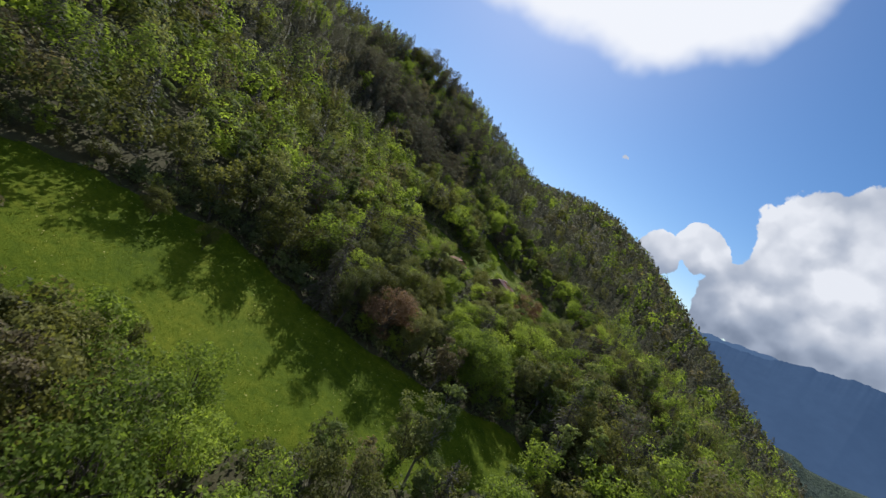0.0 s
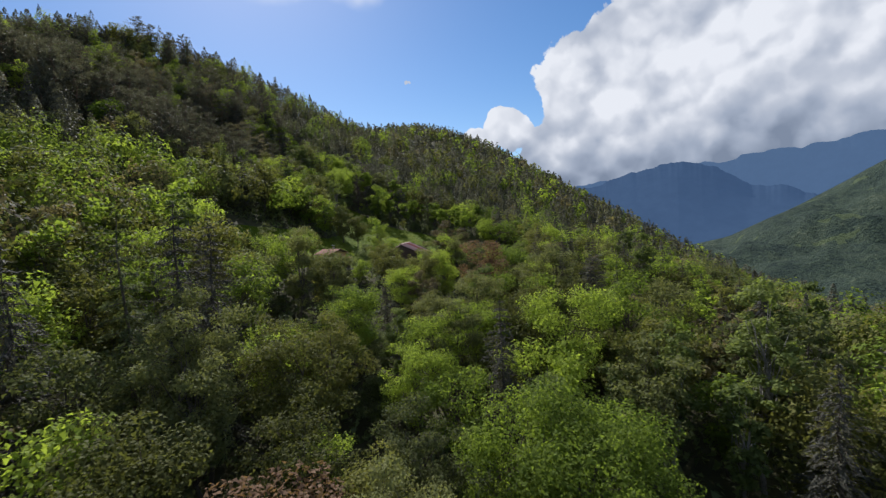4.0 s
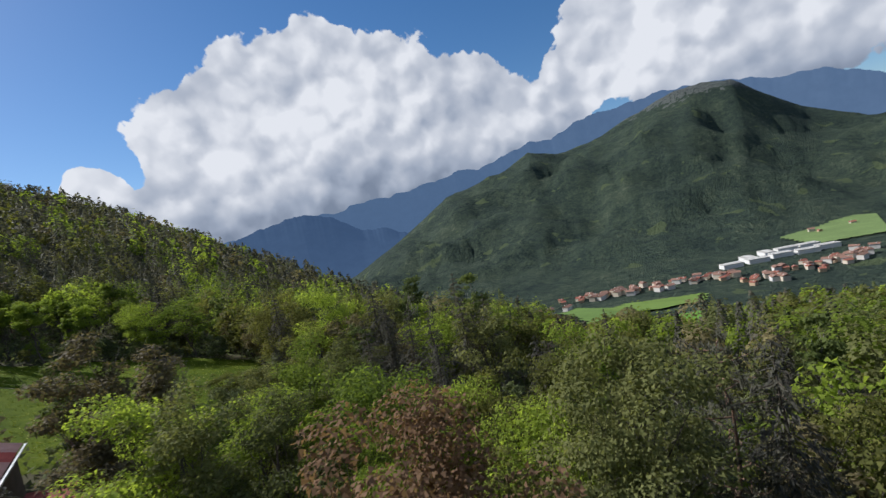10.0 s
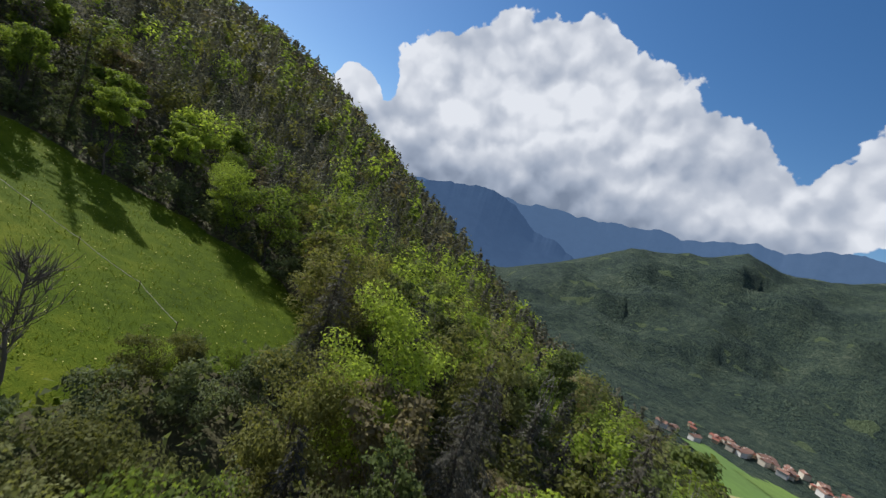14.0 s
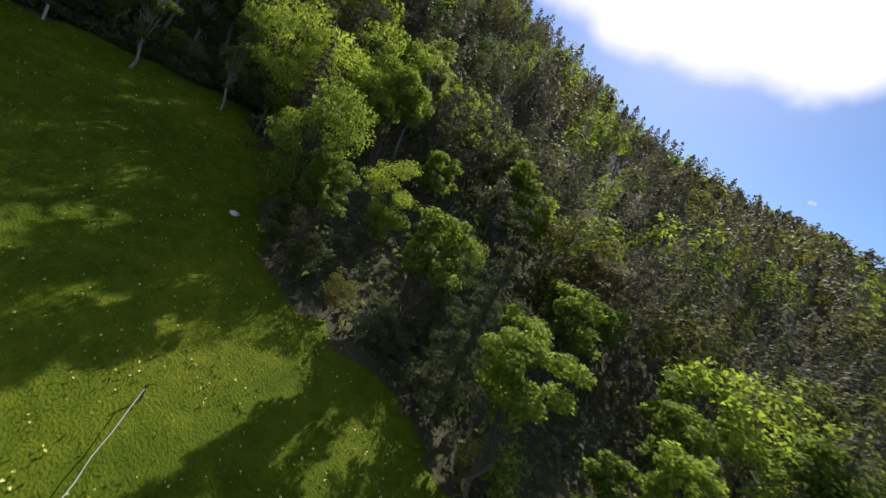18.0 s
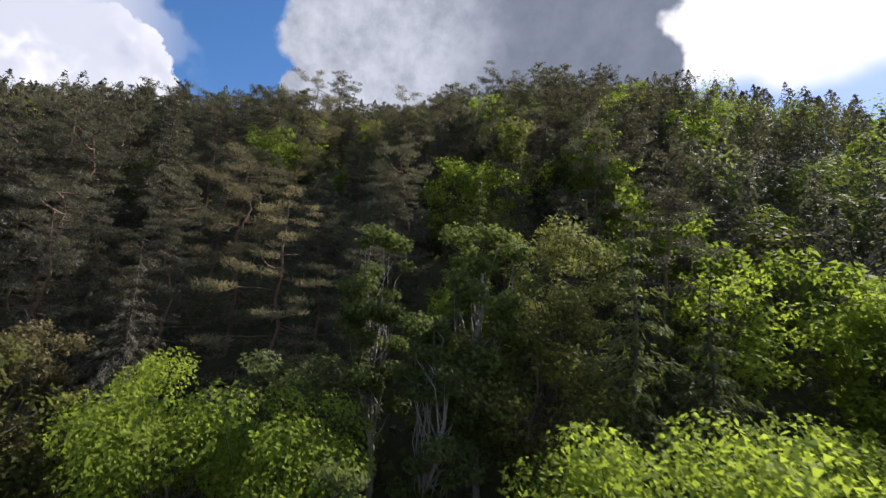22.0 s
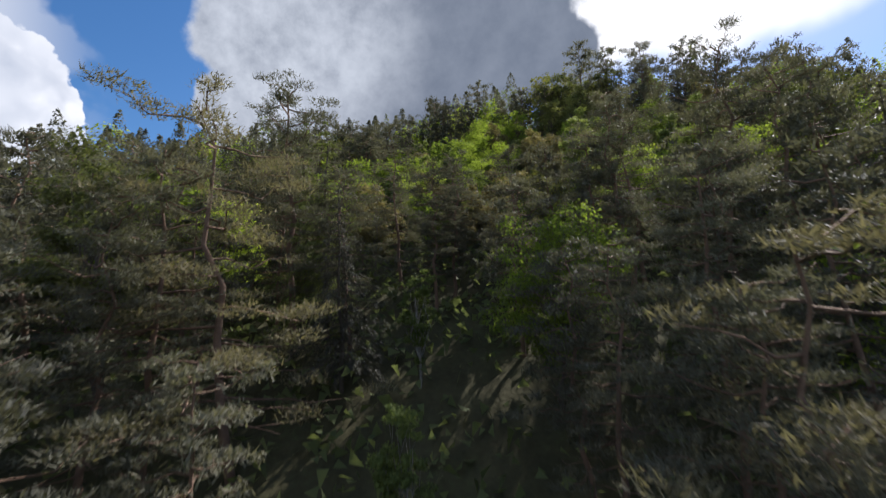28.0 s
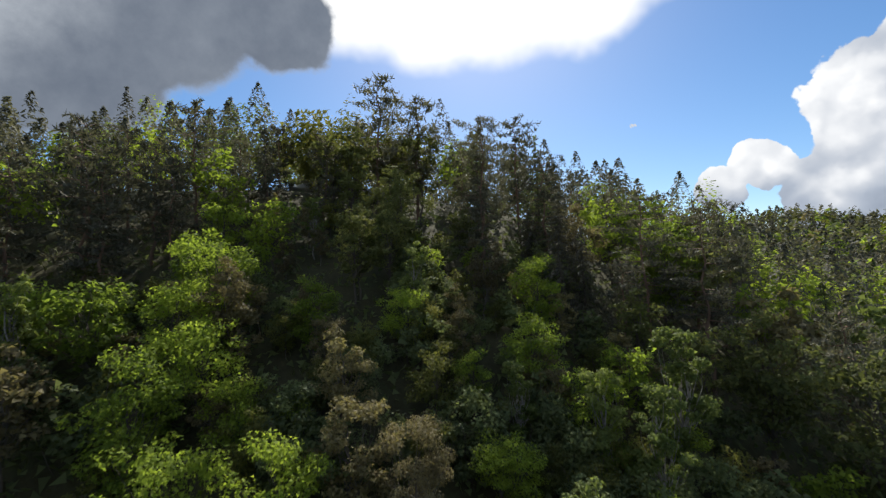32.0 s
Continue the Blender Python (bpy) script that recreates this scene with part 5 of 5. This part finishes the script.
def woodshed():
    # moved and shrunk with the cottage to fit the camera's view
    top = empty("woodshed", -16.8, 112.6, 20, z=-7.9, scale=0.55, label="small open woodshed with a red sheet roof", category="shed")
    o = part("roof_sheet", corrugated(2.2, 2.6, 9), RED_SHEET, top)
    o.matrix_local = Matrix.Translation((0, 0, 2.35)) @ Matrix.Rotation(radians(-14), 4, "Y")
    for x in (-1.1, 1.1):
        for y in (-0.9, 0.9):
            part("post", box(0.12, 0.12, 2.7 + x * 0.24, x, y, -0.4), OLD_WOOD, top)
    part("back_wall", box(2.2, 0.06, 1.9, 0, 0.95, -0.2), OLD_WOOD, top)
    pile = part("log_pile", log_stack(), BARK, top, "stacked split logs", kind="stuff")


def log_stack():
    bm = bmesh.new()
    rng = random.Random(3)
    for i in range(9):
        for j in range(6):
            m = Matrix.Translation((-0.95 + i * 0.23, 0.3, 0.02 + j * 0.21)) @ Matrix.Rotation(math.pi / 2, 4, "X")
            bmesh.ops.create_cone(bm, cap_ends=True, segments=7, radius1=0.11 * rng.uniform(0.8, 1.05), radius2=0.1, depth=0.9, matrix=m)
    return bm


def stand(name, pts_xy, hgt, wide, leaf, label, seed, count, size, cat="hedge"):
    """A clipped hedge along a line: leaf sprays round a stepped core of stems."""
    rng = np.random.default_rng(seed)
    top = empty(name, *pts_xy[0], label=label, category=cat)
    o = np.array(top.matrix_world.translation)
    seg = np.array(pts_xy, float)
    ln = np.concatenate([[0], np.cumsum(np.hypot(*np.diff(seg, axis=0).T))])
    s = rng.uniform(0, ln[-1], count)
    x, y = np.interp(s, ln, seg[:, 0]), np.interp(s, ln, seg[:, 1])
    a = rng.uniform(0, 2 * np.pi, count)
    wob = 1 + 0.25 * np.sin(s * 1.3 + seed)
    rr = np.sqrt(rng.uniform(0.45, 1, count)) * wob
    x, y = x + np.cos(a) * wide / 2 * rr, y + np.cos(a + 1.1) * wide / 2 * rr
    z = height(x, y) + hgt * (0.5 + 0.5 * np.sin(a) * rr)
    v, f = sprays(rng, np.stack([x, y, z], -1) - o, np.stack([np.cos(a), np.cos(a + 1.1), np.abs(np.sin(a)) + 0.3], -1), size, size * 0.85)
    for nm, me in (("leaves", mesh_from("leaves", v, [f], [leaf])),):
        p = new(nm, me)
        p.parent = top
        tagged(p, kind="stuff")
    w = Wood()
    for t in np.arange(0.3, ln[-1], 1.0):
        sx, sy = np.interp(t, ln, seg[:, 0]), np.interp(t, ln, seg[:, 1])
        g = float(height(sx, sy))
        w.limb(bent(rng, np.array([sx, sy, g - 0.2]) - o, np.array([sx, sy, g + hgt * 0.8]) - o, 4, 0.05), [0.04, 0.035, 0.025, 0.012], 4)
    p = new("woody_core", w.mesh("woody_core", BARK))
    p.parent = top
    tagged(p, kind="stuff")


def fences():
    post = empty("boundary_post", -34.3, 179.4, label="short white wooden post in front of the hedge", category="post")
    part("shaft", box(0.16, 0.16, 1.35, 0, 0, -0.2, 0.02), PALE_WOOD, post)
    part("cap", box(0.2, 0.2, 0.05, 0, 0, 1.15, 0.01), PALE_WOOD, post)
    line = ((15.5, 160.5), (12.5, 165.0), (7.7, 168.5), (3.8, 171.3), (-0.5, 174.5), (-4.5, 178.5))
    f = empty("wire_fence", *line[0], label="slack pale rope on thin stakes across the meadow", category="fence")
    o = np.array(f.matrix_world.translation)
    rng = np.random.default_rng(5)
    tops = []
    for x, y in line:
        g = float(height(x, y))
        p = part("stake", box(0.06, 0.06, 1.0, x - o[0], y - o[1], g - o[2] - 0.15, 0.01), OLD_WOOD, f)
        tops.append(np.array([x, y, g + 0.7]) - o)
    for a, b in zip(tops, tops[1:]):
        w = Wood()
        w.limb(bent(rng, a, b, 7, 0.004, -0.02), np.full(7, 0.022), 4)
        p = new("rope", w.mesh("rope", PALE_WOOD))
        p.parent = f
    st = empty("white_stone", -16.1, 187, label="pale boulder lying in the grass", category="stone")
    bm = bmesh.new()
    bmesh.ops.create_icosphere(bm, subdivisions=2, radius=0.33)
    for v in bm.verts:
        v.co *= 1 + 0.22 * noise.noise(v.co * 4)
        v.co.z = v.co.z * 0.6 + 0.12
    part("boulder", bm, WHITE, st, smooth=True)


# ---------------------------------------------------------------- meadows and grass
def grass_material(name, stops, flowers):
    m, nt, p = start_material(name)
    a, b, c = noise_at(nt, 0.09, 3.0), noise_at(nt, 0.9, 4.0, 0.65), noise_at(nt, 9.0, 3.0)
    f = maths(nt, "ADD", maths(nt, "MULTIPLY", a, 0.4), maths(nt, "ADD", maths(nt, "MULTIPLY", b, 0.35), maths(nt, "MULTIPLY", c, 0.25)))
    col = ramp(nt, f, stops)
    v = node(nt, "ShaderNodeTexVoronoi", Scale=2.3)
    tc = nt.nodes.new("ShaderNodeTexCoord")
    nt.links.new(tc.outputs["Object"], v.inputs["Vector"])
    spot = maths(nt, "MULTIPLY", maths(nt, "LESS_THAN", v.outputs["Distance"], 0.13), maths(nt, "GREATER_THAN", b, 0.5))
    nt.links.new(mixc(nt, maths(nt, "MULTIPLY", spot, 0.55), col, flowers), p.inputs["Base Color"])
    p.inputs["Roughness"].default_value, p.inputs["Specular IOR Level"].default_value = 0.9, 0.05
    bp = node(nt, "ShaderNodeBump", Strength=0.9, Distance=0.12)
    nt.links.new(maths(nt, "ADD", b, c), bp.inputs["Height"])
    nt.links.new(bp.outputs[0], p.inputs["Normal"])
    return m


GRASS = grass_material("meadow_grass", ((0.34, (0.032, 0.055, 0.004)), (0.5, (0.07, 0.102, 0.005)), (0.66, (0.13, 0.148, 0.01))), (0.3, 0.3, 0.03))
BLADE = leaf_material("grass_blade", (0.062, 0.095, 0.006), (0.11, 0.155, 0.008), (0.18, 0.21, 0.014), 0.38, 0.8, 0.04)
PETAL = surface("pale_flower", ((0.3, (0.5, 0.46, 0.06)), (0.7, (0.62, 0.6, 0.25))), 3, 20, 0.8, 0.0, 0.01)


def sheet(name, poly, mat, step, lift, label, cat, wobble=0.0, kind="structure", skirt=0.0):
    """A patch of land cover that follows the ground inside an outline."""
    xs, ys = np.array(poly, float).T
    gx, gy = np.meshgrid(np.arange(xs.min() - 4, xs.max() + 4, step), np.arange(ys.min() - 4, ys.max() + 4, step), indexing="ij")
    wx, wy = gx + wobble * waves(gx, gy, 31, step * 7, 2), gy + wobble * waves(gx, gy, 32, step * 7, 2)
    ok = inside(wx, wy, poly)
    z = height(gx, gy) + lift + 0.03 * min(step, 1.5) * waves(gx, gy, 33, step * 5, 2)
    if skirt:
        out = np.where(ok, 0.0, edge_distance(wx, wy, poly))
        z = z - (lift + 0.7) * smooth(out, 0.0, skirt)
        ok = out < skirt
    v = np.stack([gx, gy, z], -1).reshape(-1, 3)
    nx, ny = gx.shape
    i, j = np.meshgrid(np.arange(nx - 1), np.arange(ny - 1), indexing="ij")
    use = (ok[:-1, :-1].astype(int) + ok[1:, :-1] + ok[1:, 1:] + ok[:-1, 1:]) >= 3
    q = np.stack([i * ny + j, (i + 1) * ny + j, (i + 1) * ny + j + 1, i * ny + j + 1], -1)[use]
    keep, inv = np.unique(q, return_inverse=True)
    ob = new(name, mesh_from(name, v[keep], [inv.reshape(-1, 4)], [mat], smooth=True))
    return tagged(ob, label, cat, kind=kind)


def grass_tufts(poly, count, seed, label):
    rng = np.random.default_rng(seed)
    xs, ys = np.array(poly, float).T
    x, y = rng.uniform(xs.min(), xs.max(), count * 2), rng.uniform(ys.min(), ys.max(), count * 2)
    ok = inside(x, y, poly) & (rng.random(count * 2) < 0.55 + 0.45 * waves(x, y, 35, 6, 3))
    x, y = x[ok], y[ok]
    n = len(x)
    pos = np.stack([x, y, height(x, y) + 0.18], -1)
    out = np.stack([rng.normal(0, 0.5, n), rng.normal(0, 0.5, n), np.full(n, 0.9)], -1)
    v, f = sprays(rng, pos, ball(rng, n), 0.2, 0.09, -0.5, out)
    ob = new("grass", mesh_from("grass", v, [f], [BLADE]))
    tagged(ob, label, "grass", kind="stuff")
    k = rng.random(n) < 0.14
    v, f = sprays(rng, pos[k] + np.array([0, 0, 0.12]), np.tile([0, 0, 1.0], (int(k.sum()), 1)), 0.1, 0.1, 0.0)
    ob = new("wildflowers", mesh_from("wildflowers", v, [f], [PETAL]))
    tagged(ob, "pale yellow and white flowers scattered through the meadow", "flowers", kind="stuff")


def meadows():
    sheet("meadow", MEADOW_LOW, GRASS, 1.0, 0.15, "bright green mown meadow on the slope", "meadow", 1.2, skirt=2.6)
    sheet("meadow", MEADOW_HIGH, GRASS, 1.0, 0.15, "bright green flowering meadow above the wood", "meadow", 1.0, skirt=2.6)
    grass_tufts(MEADOW_LOW, 16000, 41, "short lush grass of the lower meadow")
    grass_tufts(MEADOW_HIGH, 42000, 42, "short lush grass of the upper meadow")


# ---------------------------------------------------------------- valley, town and far mountains
FIELDS = (
    (((560, 395), (700, 440), (590, 325), (430, 255), (365, 262)), (0.1, 0.17, 0.03), "green pasture in the valley below the wood"),
    (((362, 258), (425, 250), (370, 218), (330, 226)), (0.3, 0.27, 0.11), "pale dry hay field on the valley slope"),
    (((560, 330), (690, 350), (760, 262), (640, 240), (480, 254)), (0.12, 0.19, 0.03), "bright green field on the valley slope"),
    (((378, 204), (410, 186), (325, 166), (312, 180)), (0.09, 0.2, 0.02), "very green field in the valley"),
    (((348, 222), (352, 208), (306, 180), (298, 188)), (0.1, 0.18, 0.03), "narrow green field beside the wood"),
    (((1240, 20), (1190, 121), (1313, 180), (1540, 20)), (0.13, 0.19, 0.06), "wide pale green meadows by the town"),
)


def valley():
    for n, (poly, c, label) in enumerate(FIELDS):
        mid = [sum(p[k] for p in poly) / len(poly) for k in (0, 1)]
        poly = tuple((mid[0] + (p[0] - mid[0]) * 1.2, mid[1] + (p[1] - mid[1]) * 1.2) for p in poly)
        m = surface("field_grass", ((0.3, tuple(v * 0.75 for v in c)), (0.7, tuple(v * 1.2 for v in c))), 0.02, 0.2, 0.95, 0.3, 0.5)
        sheet("field", poly, m, 9.0, 1.6 + 0.25 * n, label, "field", 0.0)
    rng = random.Random(8)
    wall_mats = [surface("town_wall", ((0.3, c), (0.7, tuple(v * 1.25 for v in c))), 0.1, 2, 0.9, 0.1, 0.02) for c in ((0.45, 0.4, 0.32), (0.5, 0.48, 0.45), (0.4, 0.3, 0.2))]
    roofs = [ROOF_TILE, surface("town_roof", ((0.3, (0.17, 0.1, 0.075)), (0.7, (0.26, 0.15, 0.11))), 0.2, 3, 0.9, 0.1, 0.02)]
    protos = []
    for k in range(4):
        w, d, h = ((9, 11, 6.5), (10, 14, 8.5), (8, 9, 6), (11, 12, 9))[k]
        top = new("town_house")
        tagged(top, "distant pale town house with a red-brown tiled roof", "house", group="houses of the town")
        part("wall", box(w, d, h), wall_mats[k % 3], top)
        bm = bmesh.new()
        a = [bm.verts.new(p) for p in ((-w * 0.58, -d * 0.56, h), (w * 0.58, -d * 0.56, h), (0, -d * 0.56, h + w * 0.26))]
        b = [bm.verts.new((v.co.x, -v.co.y, v.co.z)) for v in a]
        bm.faces.new(a)
        bm.faces.new(b[::-1])
        for i in range(3):
            bm.faces.new((a[i], b[i], b[(i + 1) % 3], a[(i + 1) % 3]))
        bmesh.ops.recalc_face_normals(bm, faces=bm.faces)
        part("roof", bm, roofs[k % 2], top)
        part("chimney", box(0.9, 0.9, 2.2, w * 0.2, d * 0.2, h + w * 0.1), wall_mats[1], top)
        protos.append(top)
    spots = []
    for i in range(64):
        t = rng.random()
        spots.append((800 + 135 * t + rng.gauss(0, 14), 500 - 250 * t + rng.gauss(0, 16)))
    for i in range(44):
        t = rng.random()
        spots.append((850 + 190 * t + rng.gauss(0, 16), 205 - 140 * t + rng.gauss(0, 22)))
    spots += [(636, 470), (652, 462), (700, 455), (735, 470), (1330, 120), (1345, 135), (1400, 60)]
    for n, (x, y) in enumerate(spots):
        m = pose(x, y, float(height(x, y)) - 0.4, 0, 0, rng.uniform(0, 180))
        if n < 4:
            protos[n].matrix_world = m
        else:
            copy_thing(protos[rng.randrange(4)], m)
    hall = new("factory_hall")
    tagged(hall, "long white factory hall in the valley", "hall", group="factory halls of the town")
    part("wall", box(36, 20, 8), WHITE, hall)
    part("roof", box(37, 21, 0.8, 0, 0, 8.02), GREY_PLASTER, hall)
    for k in range(5):
        part("skylight", box(4.5, 3, 0.7, -13 + 6.5 * k, 0, 8.84), WHITE, hall)
    for n, (x, y, r) in enumerate(((1040, 215, 118), (1075, 180, 118), (1090, 140, 112), (1130, 175, 120), (1120, 110, 116), (1010, 255, 125), (1062, 232, 30), (1105, 205, 28), (1150, 140, 118))):
        m = pose(x, y, float(height(x, y)) - 0.2, 0, 0, r)
        if n == 0:
            hall.matrix_world = m
        else:
            copy_thing(hall, m)


def range_of_hills(name, pts, dist, depth, mat, label, rough, seed):
    """A far mountain range: bearings and heights in degrees along its crest, with a slope in front."""
    az = np.linspace(pts[0][0], pts[-1][0], int((pts[-1][0] - pts[0][0]) * 8) + 2)
    el = np.interp(az, [p[0] for p in pts], [p[1] for p in pts])
    jag = np.radians(0.3 * waves(az, az * 0.3, seed + 1, 6.0, 5)) * dist
    rows = 14
    V = []
    for k in range(rows):
        s = k / (rows - 1)
        d = dist - depth * s
        fold = waves(az * 13 + s * 60, az * 7 - s * 110 + seed, seed, 160, 3)
        crest = np.tan(np.radians(el)) * dist
        z = crest * (1 - s) ** 1.15 + jag * (1 - s) ** 6 + (-330) * (1 - (1 - s) ** 1.15) + rough * fold * (0.25 + math.sin(math.pi * s))
        dd = d + 3 * fold
        a = np.radians(az)
        V.append(np.stack([np.sin(a) * dd, 130 + np.cos(a) * dd, z], -1))
    n = len(az)
    i, j = np.meshgrid(np.arange(rows - 1), np.arange(n - 1), indexing="ij")
    q = np.stack([i * n + j, i * n + j + 1, (i + 1) * n + j + 1, (i + 1) * n + j], -1).reshape(-1, 4)[:, ::-1]
    ob = new(name, mesh_from(name, np.concatenate(V), [q], [mat], smooth=True))
    tagged(ob, label, "mountains", kind="structure")


# distance haze is painted on as bluish colour and glow
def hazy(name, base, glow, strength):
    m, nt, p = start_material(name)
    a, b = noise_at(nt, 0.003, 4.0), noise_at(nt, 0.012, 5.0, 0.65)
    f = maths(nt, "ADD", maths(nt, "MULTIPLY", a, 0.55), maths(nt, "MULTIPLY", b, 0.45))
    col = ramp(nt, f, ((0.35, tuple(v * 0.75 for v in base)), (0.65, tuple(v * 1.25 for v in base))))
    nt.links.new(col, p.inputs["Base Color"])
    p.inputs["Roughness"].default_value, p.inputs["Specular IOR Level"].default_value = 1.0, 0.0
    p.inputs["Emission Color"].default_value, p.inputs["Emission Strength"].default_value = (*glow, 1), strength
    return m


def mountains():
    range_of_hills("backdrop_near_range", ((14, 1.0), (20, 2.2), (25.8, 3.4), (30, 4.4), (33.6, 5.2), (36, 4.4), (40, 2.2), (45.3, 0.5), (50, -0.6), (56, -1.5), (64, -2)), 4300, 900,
                   hazy("hazed_forest_range", (0.02, 0.03, 0.045), (0.035, 0.062, 0.115), 1.0), "wooded mountains at the valley's end, dark blue with painted haze", 2, 3)
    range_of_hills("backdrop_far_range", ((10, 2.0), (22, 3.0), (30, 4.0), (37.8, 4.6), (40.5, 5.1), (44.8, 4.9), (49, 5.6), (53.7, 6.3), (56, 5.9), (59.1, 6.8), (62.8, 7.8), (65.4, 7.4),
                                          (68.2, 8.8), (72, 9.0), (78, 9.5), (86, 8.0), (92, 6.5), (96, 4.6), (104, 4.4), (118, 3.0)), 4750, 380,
                   hazy("hazed_far_range", (0.03, 0.04, 0.055), (0.06, 0.1, 0.17), 1.0), "mountain range under the clouds, faint blue with painted haze", 2, 4)


def outcrop():
    top = empty("rock_outcrop", -122, 266, label="low pale rock ledges below the crest", category="rock")
    rng = random.Random(6)
    for k in range(7):
        bm = bmesh.new()
        bmesh.ops.create_icosphere(bm, subdivisions=3, radius=1.0)
        sx, sy, sz = rng.uniform(1.8, 3.6), rng.uniform(1.0, 1.8), rng.uniform(0.5, 0.9)
        x, y = -6 + k * 2.2, rng.uniform(-1.5, 1.5) - k * 0.5
        dz = float(height(-122 + x, 266 + y)) - float(height(-122, 266))
        for v in bm.verts:
            v.co *= 1 + 0.3 * noise.noise(v.co * 1.7 + Vector((k * 9, 0, 0)))
            v.co = Vector((v.co.x * sx + x, v.co.y * sy + y, v.co.z * sz + dz + 0.3))
        part("ledge", bm, STONE, top)

meadows()
scatter()
cottage()
barn()
woodshed()
stand("hedge", ((-36.6, 174.5), (-35.5, 179), (-32.6, 186), (-28.6, 193.4), (-24, 194)), 1.3, 1.5, LEAF["dark"], "low clipped dark green hedge along the meadow's upper edge", 2, 3600, 0.26)
stand("hedge", ((-13.6, 130), (-12.6, 132), (-11.8, 134)), 1.7, 1.5, LEAF["spruce"], "dense dark evergreen hedge beside the barn", 4, 1600, 0.22)
fences()
bare = empty("bare_tree", 8.6, 149.5, label="leafless grey tree with fine upright twigs at the meadow's edge", category="tree")
for nm, me in zip(("trunk", "branching", "fine_branching"), bare_tree(9, 7.5, 2.6, TWIG)):
    o = new(nm, me)
    o.parent = bare
    if nm != "trunk":
        tagged(o, kind="stuff")
outcrop()
valley()
mountains()

# ---------------------------------------------------------------- estimated true size
for ob in list(scene.objects):
    if ob.parent is None and ob.type not in ("CAMERA", "LIGHT") and not ob.name.startswith("backdrop"):
        ob.matrix_basis = Matrix.Scale(SIZE, 4) @ ob.matrix_basis
